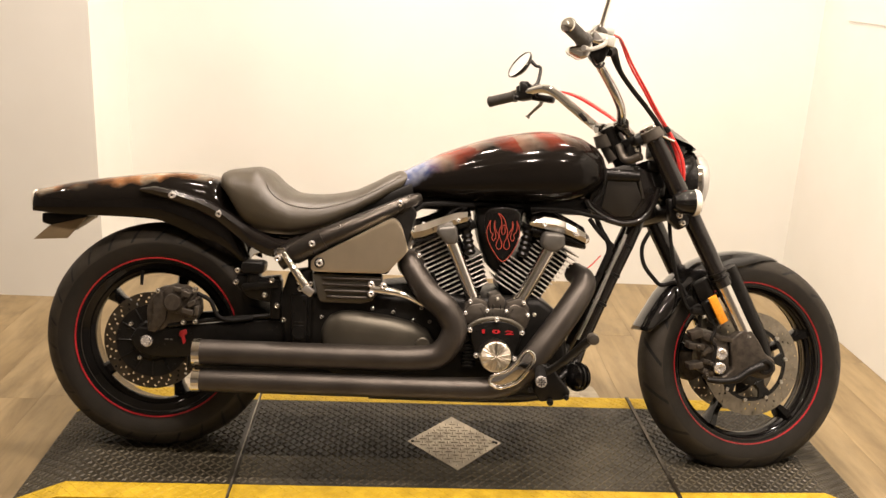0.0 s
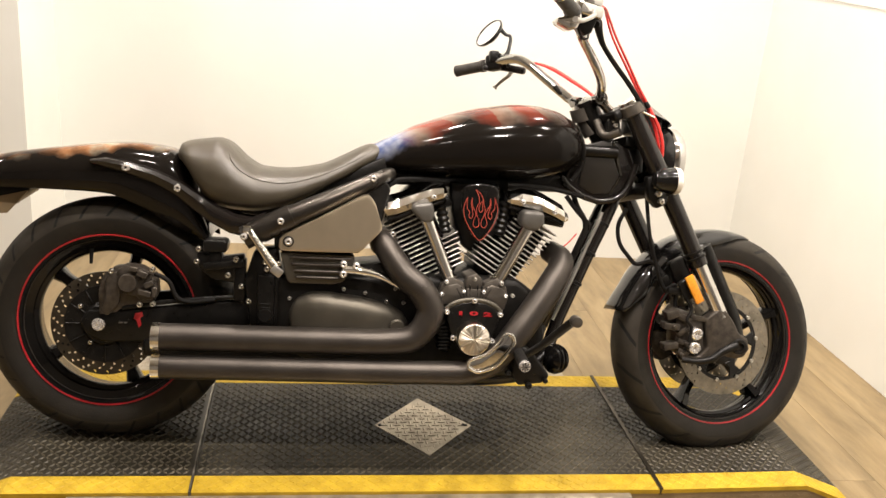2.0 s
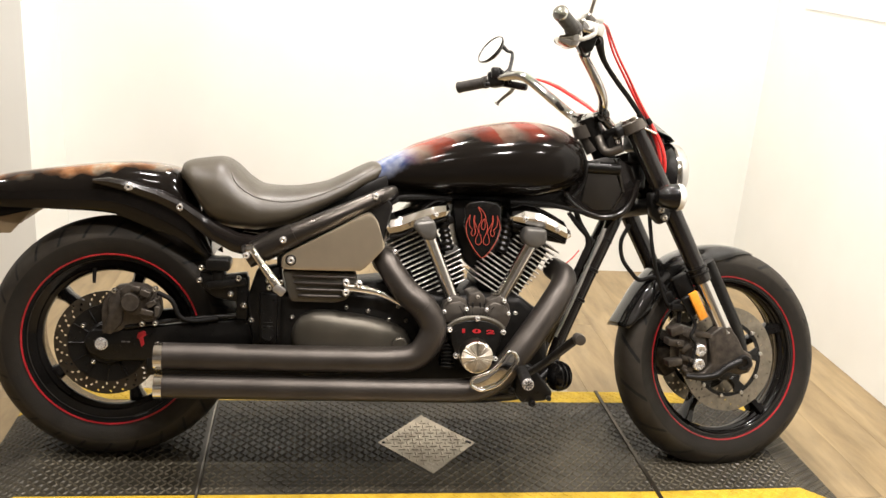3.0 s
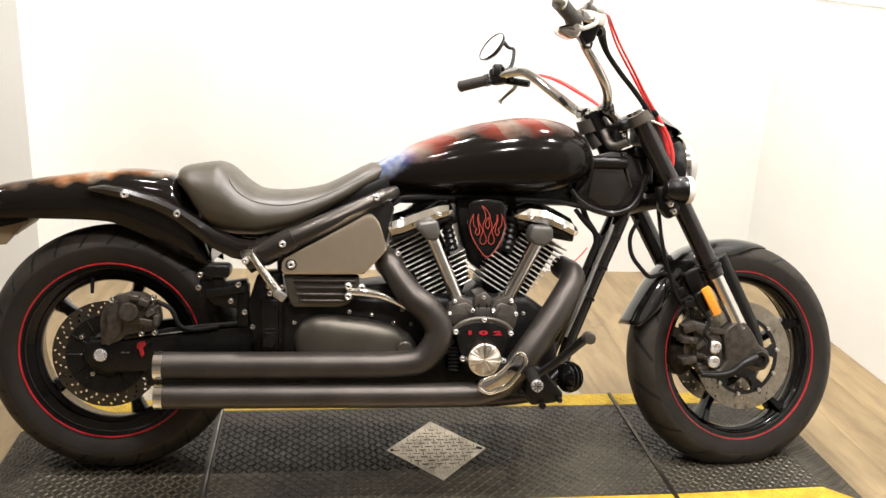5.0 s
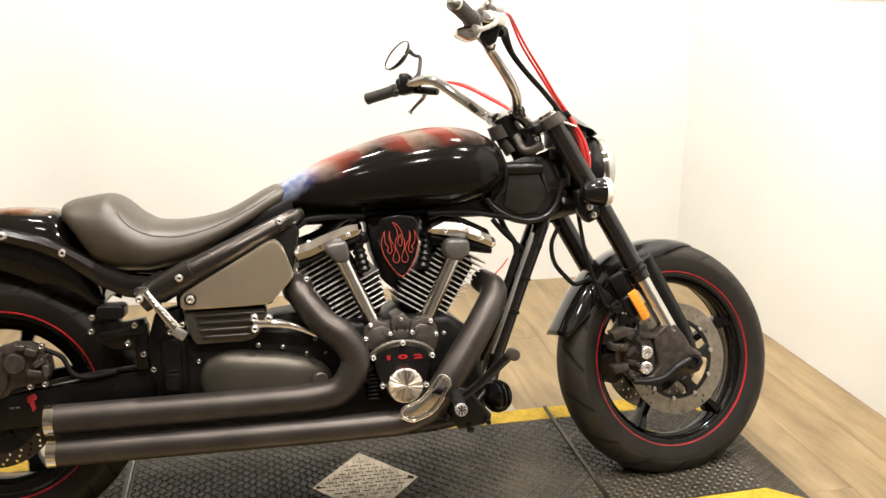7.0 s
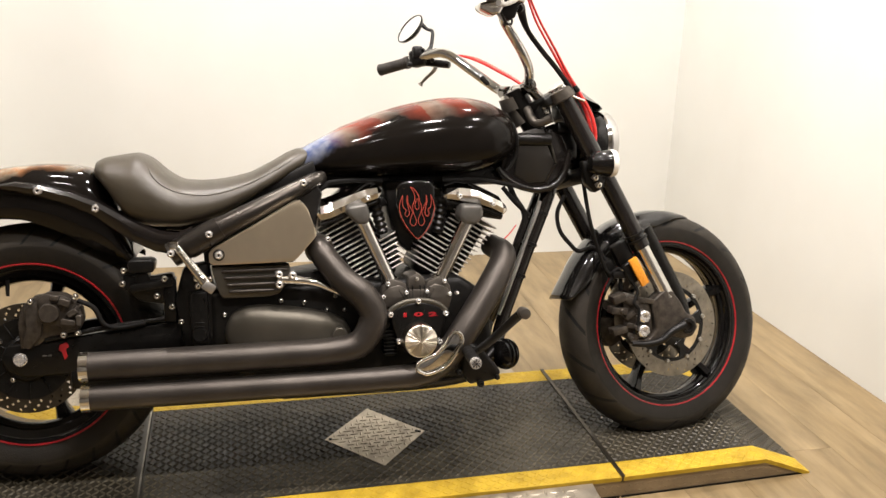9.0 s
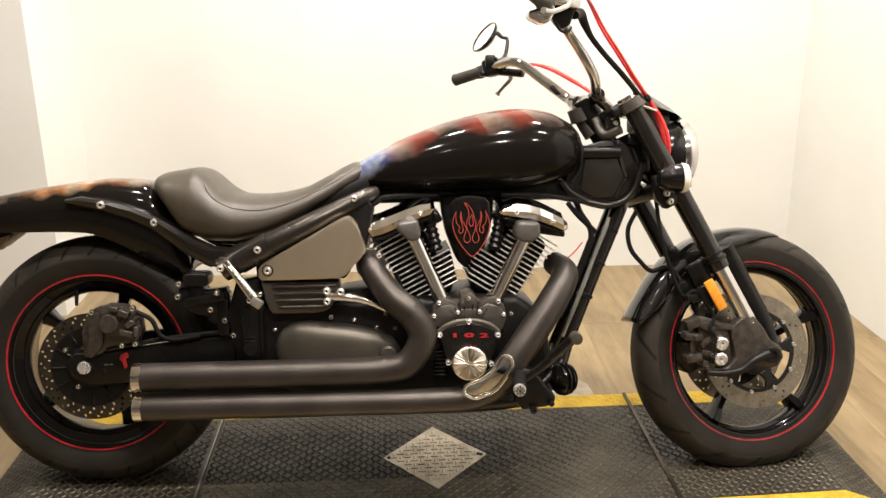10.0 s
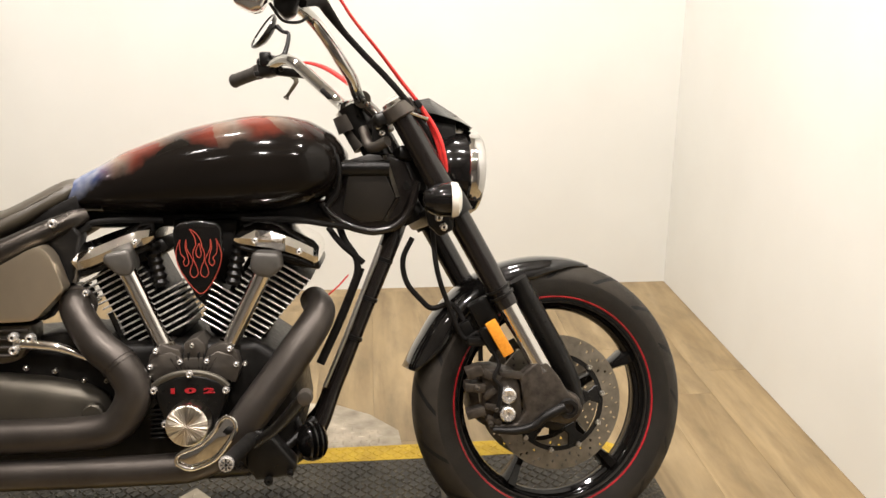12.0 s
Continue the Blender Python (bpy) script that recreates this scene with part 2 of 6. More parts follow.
def tread_material():
    """Tyre rubber with curved tread grooves, bumped and with their shade painted near-black, and a dusty tread."""
    m, nt, b = material("tyre_tread_rubber")
    uv = nt.nodes.new("ShaderNodeUVMap")
    sep = nt.nodes.new("ShaderNodeSeparateXYZ")
    link(nt, uv.outputs[0], sep.inputs[0])
    u, v = sep.outputs[0], sep.outputs[1]
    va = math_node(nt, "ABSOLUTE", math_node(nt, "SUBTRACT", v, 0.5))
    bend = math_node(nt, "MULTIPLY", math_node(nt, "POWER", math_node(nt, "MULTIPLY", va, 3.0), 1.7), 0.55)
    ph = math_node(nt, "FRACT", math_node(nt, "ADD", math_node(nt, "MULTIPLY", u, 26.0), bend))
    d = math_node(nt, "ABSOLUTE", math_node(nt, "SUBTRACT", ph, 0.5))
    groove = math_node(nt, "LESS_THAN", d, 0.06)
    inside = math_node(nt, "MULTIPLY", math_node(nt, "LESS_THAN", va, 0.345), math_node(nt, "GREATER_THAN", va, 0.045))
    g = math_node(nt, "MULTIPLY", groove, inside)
    n = noise_node(nt, 10, 5)
    c = ramp(nt, n.outputs[0], [(0.3, (0.008, 0.0068, 0.005)), (0.7, (0.018, 0.0152, 0.0115))])
    dusty = ramp(nt, noise_node(nt, 16, 6).outputs[0], [(0.3, (0.015, 0.0125, 0.0092)), (0.7, (0.034, 0.0285, 0.021))])
    run = nt.nodes.new("ShaderNodeMix")
    run.data_type = "RGBA"
    link(nt, math_node(nt, "LESS_THAN", va, 0.36), run.inputs["Factor"])
    link(nt, c.outputs[0], run.inputs[6])
    link(nt, dusty.outputs[0], run.inputs[7])
    mix = nt.nodes.new("ShaderNodeMix")
    mix.data_type = "RGBA"
    link(nt, g, mix.inputs["Factor"])
    link(nt, run.outputs[2], mix.inputs[6])
    # near-black puts the shade inside the grooves into the colour
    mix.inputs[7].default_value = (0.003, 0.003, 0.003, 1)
    link(nt, mix.outputs[2], b.inputs["Base Color"])
    r = ramp(nt, noise_node(nt, 24, 5).outputs[0], [(0.3, grey(0.46)), (0.7, grey(0.66))])
    link(nt, r.outputs[0], b.inputs["Roughness"])
    b.inputs["Specular IOR Level"].default_value = 0.3
    fine = noise_node(nt, 260, 4)
    h = math_node(nt, "SUBTRACT", math_node(nt, "MULTIPLY", fine.outputs[0], 0.12), g)
    bump(nt, b, h, 1.0, 0.006)
    return m


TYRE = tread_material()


def tank_paint():
    """Black gloss with an airbrushed flag fading in over the crown: blue at the back, red and white bands ahead."""
    m, nt, b = material("airbrushed_tank_paint")
    tc = nt.nodes.new("ShaderNodeTexCoord")
    sep = nt.nodes.new("ShaderNodeSeparateXYZ")
    link(nt, tc.outputs["Object"], sep.inputs[0])
    x, y, z = sep.outputs
    wob = noise_node(nt, 9, 4)
    w = math_node(nt, "MULTIPLY", math_node(nt, "SUBTRACT", wob.outputs[0], 0.5), 0.10)
    # height over a line that climbs with the tank's shoulder
    line = math_node(nt, "ADD", math_node(nt, "MULTIPLY", math_node(nt, "SUBTRACT", x, 0.66), 0.58), 0.722)
    low = math_node(nt, "MINIMUM", line, 0.870)
    up = math_node(nt, "ADD", math_node(nt, "SUBTRACT", z, low), w)
    mask = ramp(nt, math_node(nt, "MULTIPLY", up, 9.0), [(0.0, grey(0)), (1.0, grey(0.80))])
    ahead = ramp(nt, x, [(0.0, grey(1)), (1.0, grey(1))])
    ahead.color_ramp.elements[0].position, ahead.color_ramp.elements[1].position = 0.55, 0.62
    fade = math_node(nt, "SUBTRACT", 1.0, math_node(nt, "SMOOTH_MIN", math_node(nt, "MAXIMUM", math_node(nt, "MULTIPLY", math_node(nt, "SUBTRACT", x, 1.08), 8.0), 0.0), 1.0, 0.1))
    band = math_node(nt, "FRACT", math_node(nt, "MULTIPLY", math_node(nt, "ADD", math_node(nt, "ADD", x, math_node(nt, "MULTIPLY", y, 0.5)), w), 8.6))
    cols = ramp(nt, band, [(0.0, (0.46, 0.25, 0.17)), (0.30, (0.50, 0.38, 0.30)), (0.55, (0.46, 0.09, 0.05)), (0.82, (0.44, 0.08, 0.045))])
    bluemix = nt.nodes.new("ShaderNodeMix")
    bluemix.data_type = "RGBA"
    isblue = ramp(nt, math_node(nt, "MULTIPLY", math_node(nt, "ADD", math_node(nt, "SUBTRACT", x, 0.712), w), 10.0), [(0.15, grey(1)), (0.7, grey(0))])
    star = ramp(nt, noise_node(nt, 26, 2).outputs[0], [(0.36, (0.13, 0.20, 0.50)), (0.64, (0.58, 0.64, 0.84))])
    link(nt, isblue.outputs[0], bluemix.inputs["Factor"])
    link(nt, cols.outputs[0], bluemix.inputs[6])
    link(nt, star.outputs[0], bluemix.inputs[7])
    mix = nt.nodes.new("ShaderNodeMix")
    mix.data_type = "RGBA"
    link(nt, math_node(nt, "MULTIPLY", mask.outputs[0], fade), mix.inputs["Factor"])
    mix.inputs[6].default_value = (0.0075, 0.0062, 0.0052, 1)
    link(nt, bluemix.outputs[2], mix.inputs[7])
    link(nt, mix.outputs[2], b.inputs["Base Color"])
    b.inputs["Roughness"].default_value = 0.12
    b.inputs["Specular IOR Level"].default_value = 0.06
    b.inputs["Coat Weight"].default_value, b.inputs["Coat Roughness"].default_value = 0.14, 0.02
    return m


TANKPAINT = tank_paint()


def fender_paint():
    """Black gloss with orange and pale flames blown over the crown of the fender."""
    m, nt, b = material("airbrushed_fender_paint")
    tc = nt.nodes.new("ShaderNodeTexCoord")
    sep = nt.nodes.new("ShaderNodeSeparateXYZ")
    link(nt, tc.outputs["Object"], sep.inputs[0])
    x, y, z = sep.outputs
    n = noise_node(nt, 14, 4)
    w = math_node(nt, "MULTIPLY", math_node(nt, "SUBTRACT", n.outputs[0], 0.5), 0.05)
    crown = math_node(nt, "ADD", math_node(nt, "MULTIPLY", math_node(nt, "MINIMUM", x, 0.02), 0.17), 0.745)
    up = math_node(nt, "ADD", math_node(nt, "SUBTRACT", z, crown), w)
    mask = ramp(nt, math_node(nt, "MULTIPLY", up, 30.0), [(0.0, grey(0)), (0.9, grey(1))])
    where = ramp(nt, noise_node(nt, 6.5, 3).outputs[0], [(0.36, grey(0)), (0.62, grey(0.85))])
    cols = ramp(nt, noise_node(nt, 20, 4).outputs[0], [(0.3, (0.26, 0.11, 0.04)), (0.46, (0.46, 0.22, 0.10)), (0.58, (0.50, 0.40, 0.28)), (0.75, (0.30, 0.28, 0.26))])
    mix = nt.nodes.new("ShaderNodeMix")
    mix.data_type = "RGBA"
    link(nt, math_node(nt, "MULTIPLY", mask.outputs[0], where.outputs[0]), mix.inputs["Factor"])
    mix.inputs[6].default_value = (0.0075, 0.0062, 0.0052, 1)
    link(nt, cols.outputs[0], mix.inputs[7])
    link(nt, mix.outputs[2], b.inputs["Base Color"])
    b.inputs["Roughness"].default_value = 0.12
    b.inputs["Specular IOR Level"].default_value = 0.06
    b.inputs["Coat Weight"].default_value, b.inputs["Coat Roughness"].default_value = 0.45, 0.02
    return m


FENDERPAINT = fender_paint()


def spun_steel():
    """Disc turned on a lathe: anisotropic rings that throw a bow-tie shine."""
    m, nt, b = material("spun_steel")
    tan = nt.nodes.new("ShaderNodeTangent")
    tan.direction_type, tan.axis = "RADIAL", "Y"
    b.inputs["Base Color"].default_value = (0.68, 0.62, 0.52, 1)
    b.inputs["Metallic"].default_value = 1.0
    b.inputs["Roughness"].default_value = 0.34
    b.inputs["Anisotropic"].default_value = 0.95
    link(nt, tan.outputs[0], b.inputs["Tangent"])
    tc = nt.nodes.new("ShaderNodeTexCoord")
    sep = nt.nodes.new("ShaderNodeSeparateXYZ")
    link(nt, tc.outputs["Object"], sep.inputs[0])
    ang = math_node(nt, "ARCTAN2", sep.outputs[0], sep.outputs[2])
    n = nt.nodes.new("ShaderNodeTexNoise")
    n.noise_dimensions = "1D"
    n.inputs["Scale"].default_value, n.inputs["Detail"].default_value = 2.2, 2
    link(nt, ang, n.inputs["W"])
    bump(nt, b, n.outputs[0], 0.9, 0.012)
    return m


SPUN = spun_steel()


# ---- mesh helpers ----
def mesh_object(name, bm, mats, smooth=True):
    bmesh.ops.recalc_face_normals(bm, faces=bm.faces)
    me = bpy.data.meshes.new(name)
    bm.to_mesh(me)
    bm.free()
    for m in mats if isinstance(mats, (list, tuple)) else [mats]:
        me.materials.append(m)
    ob = new(name, me)
    if smooth:
        me.polygons.foreach_set("use_smooth", [True] * len(me.polygons))
        me.set_sharp_from_angle(angle=radians(38))
    return ob


def part(name, bm, mats, parent, label="", smooth=True):
    # black in the second slot paints the shade inside the bolt sockets
    if name.endswith("bolt") and not isinstance(mats, (list, tuple)):
        mats = [mats, RUBBER]
    ob = mesh_object(name, bm, mats, smooth)
    ob.parent = parent
    if label:
        tagged(ob, label)
    return ob


def join_bm(*bms):
    out = bms[0]
    for b in bms[1:]:
        me = bpy.data.meshes.new("tmp")
        b.to_mesh(me)
        b.free()
        out.from_mesh(me)
        bpy.data.meshes.remove(me)
    return out


def moved(bm, m):
    bmesh.ops.transform(bm, matrix=m, verts=bm.verts)
    return bm


def box(sx, sy, sz, at=(0, 0, 0), bevel=0.0, seg=2, turn=(0, 0, 0)):
    bm = bmesh.new()
    bmesh.ops.create_cube(bm, size=1)
    bmesh.ops.scale(bm, vec=(sx, sy, sz), verts=bm.verts)
    if bevel:
        bmesh.ops.bevel(bm, geom=bm.edges[:], offset=bevel, segments=seg, affect="EDGES", profile=0.5)
    return moved(bm, pose(*at, *turn))


def slab(outline, y0, y1, bevel=0.004, seg=2):
    """A plate cut to an outline of (x, z), from y0 (near) to y1, with rounded rims."""
    bm = bmesh.new()
    f = bm.faces.new([bm.verts.new((x, y0, z)) for x, z in outline])
    out = bmesh.ops.extrude_face_region(bm, geom=[f])
    bmesh.ops.translate(bm, vec=(0, y1 - y0, 0), verts=[v for v in out["geom"] if isinstance(v, bmesh.types.BMVert)])
    if bevel:
        bmesh.ops.bevel(bm, geom=bm.edges[:], offset=bevel, segments=seg, affect="EDGES", profile=0.5, clamp_overlap=True)
    return bm


def smooth_path(points, n=8):
    """Catmull-Rom through the points."""
    p = [Vector(q) for q in points]
    p = [2 * p[0] - p[1]] + p + [2 * p[-1] - p[-2]]
    out = []
    for i in range(1, len(p) - 2):
        a, b, c, d = p[i - 1 : i + 3]
        for k in range(n):
            t = k / n
            out.append(0.5 * ((2 * b) + (c - a) * t + (2 * a - 5 * b + 4 * c - d) * t * t + (3 * b - a - 3 * c + d) * t ** 3))
    return out + [p[-2]]


def tube(points, radius, n=8, sides=16, caps=True, flat=1.0):
    """A round bar along a smooth path; radius is a number or one for each given point."""
    path = smooth_path(points, n) if n > 1 else [Vector(q) for q in points]
    rs = radius if isinstance(radius, (list, tuple)) else [radius] * len(points)
    step = n if n > 1 else 1
    bm, rings = bmesh.new(), []
    up = None
    for i, q in enumerate(path):
        d = (path[min(i + 1, len(path) - 1)] - path[max(i - 1, 0)]).normalized()
        if up is None:
            up = d.orthogonal().normalized() if abs(d.y) > 0.95 else d.cross(Vector((0, 1, 0))).normalized()
        up = (up - d * up.dot(d)).normalized()
        side = d.cross(up)
        k = i / step
        a = min(int(k), len(rs) - 1)
        b = min(a + 1, len(rs) - 1)
        r = rs[a] + (rs[b] - rs[a]) * (k - int(k))
        rings.append([bm.verts.new(q + r * (math.cos(t) * up + flat * math.sin(t) * side)) for t in (2 * math.pi * j / sides for j in range(sides))])
    for r0, r1 in zip(rings, rings[1:]):
        for j in range(sides):
            bm.faces.new((r0[j], r0[(j + 1) % sides], r1[(j + 1) % sides], r1[j]))
    if caps:
        bm.faces.new(rings[0][::-1])
        bm.faces.new(rings[-1])
    return bm


def lathe(profile, sides=48, closed=False):
    """Turns (radius, y) round the y axis."""
    bm = bmesh.new()
    rings = [[bm.verts.new((r * math.sin(t), y, r * math.cos(t))) for t in (2 * math.pi * j / sides for j in range(sides))] for r, y in profile]
    pairs = list(zip(rings, rings[1:])) + ([(rings[-1], rings[0])] if closed else [])
    for a, b in pairs:
        for j in range(sides):
            bm.faces.new((a[j], a[(j + 1) % sides], b[(j + 1) % sides], b[j]))
    if not closed:
        for r in (rings[0][::-1], rings[-1]):
            bm.faces.new(r)
    return bm


def loft(sections, caps=True, closed=True):
    bm = bmesh.new()
    rings = [[bm.verts.new(v) for v in s] for s in sections]
    n = len(rings[0])
    for a, b in zip(rings, rings[1:]):
        for j in range(n if closed else n - 1):
            bm.faces.new((a[j], a[(j + 1) % n], b[(j + 1) % n], b[j]))
    if caps:
        bm.faces.new(rings[0][::-1])
        bm.faces.new(rings[-1])
    return bm


def pillow(top, bottom, y_back, y_front, bulge=0.0, square=8.0, n=28, k=14):
    """A cushion-shaped cover between two edge lines of (x, z): flat in the middle with rolled edges, and bowed along x by bulge."""
    x0, x1 = top[0][0], top[-1][0]
    edge = lambda line, x: float(np.interp(x, [q[0] for q in line], [q[1] for q in line]))
    secs = []
    for i in range(n + 1):
        u = -math.cos(math.pi * i / n)
        x = x0 + (x1 - x0) * (u + 1) / 2
        lo, hi = edge(bottom, x), edge(top, x)
        ring = []
        for j in range(k + 1):
            v = -math.cos(math.pi * j / k)
            swell = max(0.0, 1 - abs(u) ** square) ** (1 / square) * max(0.0, 1 - abs(v) ** square) ** (1 / square)
            ring.append((x, y_back + (y_front - bulge * (1 - u * u) - y_back) * swell, lo + (hi - lo) * (v + 1) / 2))
        secs.append(ring + [(x, y_back + 0.004, hi - 0.002), (x, y_back + 0.004, lo + 0.002)])
    return loft(secs)


def between(table, x):
    """Smooth interpolation of the columns of a table of (x, a, b, ...)."""
    xs = [r[0] for r in table]
    i = max(0, min(len(xs) - 2, sum(v <= x for v in xs) - 1))
    t = max(0.0, min(1.0, (x - xs[i]) / (xs[i + 1] - xs[i])))
    out = []
    for c in range(1, len(table[0])):
        p = [table[max(0, min(len(table) - 1, i + k))][c] for k in (-1, 0, 1, 2)]
        out.append(0.5 * (2 * p[1] + (p[2] - p[0]) * t + (2 * p[0] - 5 * p[1] + 4 * p[2] - p[3]) * t * t + (3 * p[1] - p[0] - 3 * p[2] + p[3]) * t ** 3))
    return out


def bolt(at, r=0.009, way="y", h=0.008):
    """Socket-head bolt: a domed rim round a recess, whose faces take the second material, a black painted for its
    shade.
    """
    bm = lathe([(r * 0.28, -h * 0.35), (r * 0.34, -h * 0.95), (r * 0.50, -h * 1.04), (r * 0.84, -h * 0.90), (r, -h * 0.45), (r, 0.004)], 16)
    for f in bm.faces:
        if all(v.co.x ** 2 + v.co.z ** 2 < (r * 0.40) ** 2 for v in f.verts):
            f.material_index = 1
    return moved(bm, pose(*at))


# ---- the room ----
X0, X1, Y0, Y1 = -3.2, 2.53, -4.6, 1.69
JOGX, JOGY = -0.587, 1.235
EASTEND = -1.3          # where the white side wall stops; the added grey one beyond is unseen


def wall(name, x0, x1, y0, y1, label, mat=None):
    return tagged(mesh_object(name, box(x1 - x0, y1 - y0, CEIL - FLOOR, ((x0 + x1) / 2, (y0 + y1) / 2, (CEIL + FLOOR) / 2)), mat or WALL, smooth=False),
                  label, "wall", kind="structure")


wall("wall_north", JOGX - 0.02, X1 + 0.15, Y1, Y1 + 0.15, "plain white painted back wall behind the motorcycle")
wall("wall_east", X1, X1 + 0.15, EASTEND, Y1, "plain white painted side wall of the booth")
# unseen; added in grey so the tank and fork reflect less white
wall("wall_southeast", X1, X1 + 0.15, Y0 - 0.15, EASTEND - 0.003, "unseen grey wall added to darken reflections", GREYWALL)
wall("wall_projection", X0 - 0.15, JOGX, JOGY, Y1 + 0.15, "projecting cream white wall with a square outer corner")
# west and south walls are out of view, added to close the room
wall("wall_west", X0 - 0.15, X0, Y0 - 0.15, JOGY - 0.003, "plain grey side wall, unseen, added to close the room", GREYWALL)
wall("wall_south", X0, X1 - 0.003, Y0 - 0.15, Y0, "unseen grey wall added behind the camera to close the room", GREYWALL)
# out of view; its pale tone is set to brighten the chrome
tagged(mesh_object("ceiling", box(X1 - X0 + 0.5, Y1 - Y0 + 0.5, 0.1, ((X0 + X1) / 2, (Y0 + Y1) / 2, CEIL + 0.052)), CEILM), "plain pale ceiling, unseen, added to close the room", "ceiling", kind="structure")
SUBFLOOR = surface("dark_joint", (0.17, 0.122, 0.066), (0.21, 0.152, 0.085), 20, (0.7, 0.8))
floor = tagged(mesh_object("floor", box(X1 - X0 + 0.3, Y1 - Y0 + 0.3, 0.1, ((X0 + X1) / 2, (Y0 + Y1) / 2, FLOOR - 0.058)), SUBFLOOR), "light brown wood-look plank floor", "floor", kind="structure")

# ---- the stand under the motorcycle ----
stand = tagged(new("display_stand"), "low metal display stand with black tread mat and yellow edges", "stand")
stand.matrix_world = Matrix.Translation((0.85, -0.04, FLOOR))
HW, IN = 0.325, 0.252                       # half width, inner edge of the tape
FLAT0, FLAT1, END0, END1 = -1.047, 1.026, -1.191, 1.172   # where the ramps begin and end, along its length
JL, JR = -0.613, 0.60                         # the joints between its three sections
H = -FLOOR


def deck(x):
    """Height of the deck over the floor along its length: level, then a ramp at each end."""
    fall = (FLAT0 - x) / (FLAT0 - END0) if x < 0 else (x - FLAT1) / (END1 - FLAT1)
    return H - max(0.0, fall) * (H - 0.004)


def askew(x, y):
    """The section under the front wheel lies a little askew: its near edge runs in towards the end."""
    return y + 0.03 * max(0.0, x - JR) * min(1.0, max(0.0, -y / 0.2))


def strip(y0, y1, x0=END0, x1=END1, lift=0.0, thick=0.012, step=0.02):
    xs = sorted({x0, x1} | {x for x in (FLAT0, FLAT1) if x0 < x < x1})
    secs = [[(x, askew(x, y0), deck(x) - thick + lift), (x, askew(x, y1), deck(x) - thick + lift), (x, askew(x, y1), deck(x) + lift), (x, askew(x, y0), deck(x) + lift)] for x in xs]
    return loft(secs)


part("base", join_bm(*[loft([[(x, askew(x, -HW + 0.004), 0.001), (x, HW - 0.004, 0.001), (x, HW - 0.004, max(0.003, deck(x) - 0.013)), (x, askew(x, -HW + 0.004), max(0.003, deck(x) - 0.013))] for x in (END0, FLAT0, JR, FLAT1, END1)])]), SIDE, stand, "brown tread-plate side panels", smooth=False)
for a, b in ((END0 + 0.02, JL - 0.003), (JL + 0.003, JR - 0.003), (JR + 0.003, END1 - 0.02)):
    for s in (-1, 1):
        part("foot_strip", loft([[(x, askew(x, s * (HW - 0.004)) + s * d, z) for d, z in ((-0.002, 0.0), (0.0025, 0.0), (0.0025, 0.0045), (-0.002, 0.0045))] for x in (a, b)]), RUBBER, stand, smooth=False)
for a, b in ((END0, JL - 0.003), (JL + 0.003, JR - 0.003), (JR + 0.003, END1)):
    part("mat_panel", strip(-IN + 0.001, IN - 0.001, a, b), MAT, stand, "black rubber mat with raised tread pattern", smooth=False)
    for s in (-1, 1):
        y0, y1 = sorted((s * IN, s * HW))
        part("yellow_edge", strip(y0, y1, a, b, lift=0.0005), YELLOW, stand, "yellow painted edge with tread pattern", smooth=False)

# ---- the motorcycle ----
LEAN_DEG = 12.0
bike = tagged(new("motorcycle"), "black cruiser motorcycle with red pinstriped wheels leaning on its stand", "motorcycle")
bike.matrix_world = Matrix.Translation((-0.0057, -0.0699, 0.0042)) @ pose(0, 0, 0, -LEAN_DEG, 0, 0)
WB = 1.682
AXIS_AT, RAKE, STEER = Vector((1.285, 0, 0.90)), 28.0, 13.0
AXIS = Vector((-math.sin(radians(RAKE)), 0, math.cos(radians(RAKE))))
TIP = Matrix.Translation((0, 0, 0.93)) @ Matrix.Rotation(radians(-3.0), 4, "X") @ Matrix.Translation((0, 0, -0.93))   # the steered fork falls a little further over
S = TIP @ Matrix.Translation(AXIS_AT) @ Matrix.Rotation(radians(STEER), 4, AXIS) @ Matrix.Translation(-AXIS_AT)
SW = Matrix.Translation((0, 0, 0.93)) @ Matrix.Rotation(radians(-2.0), 4, "X") @ Matrix.Translation((0, 0, -0.93)) @ Matrix.Translation(AXIS_AT) @ Matrix.Rotation(radians(9.9), 4, AXIS) @ Matrix.Translation(-AXIS_AT) @ Matrix.Translation((0, 0.0125, 0))
WX = 1.695
FZ, RZ = 0.284, 0.310        # axle heights


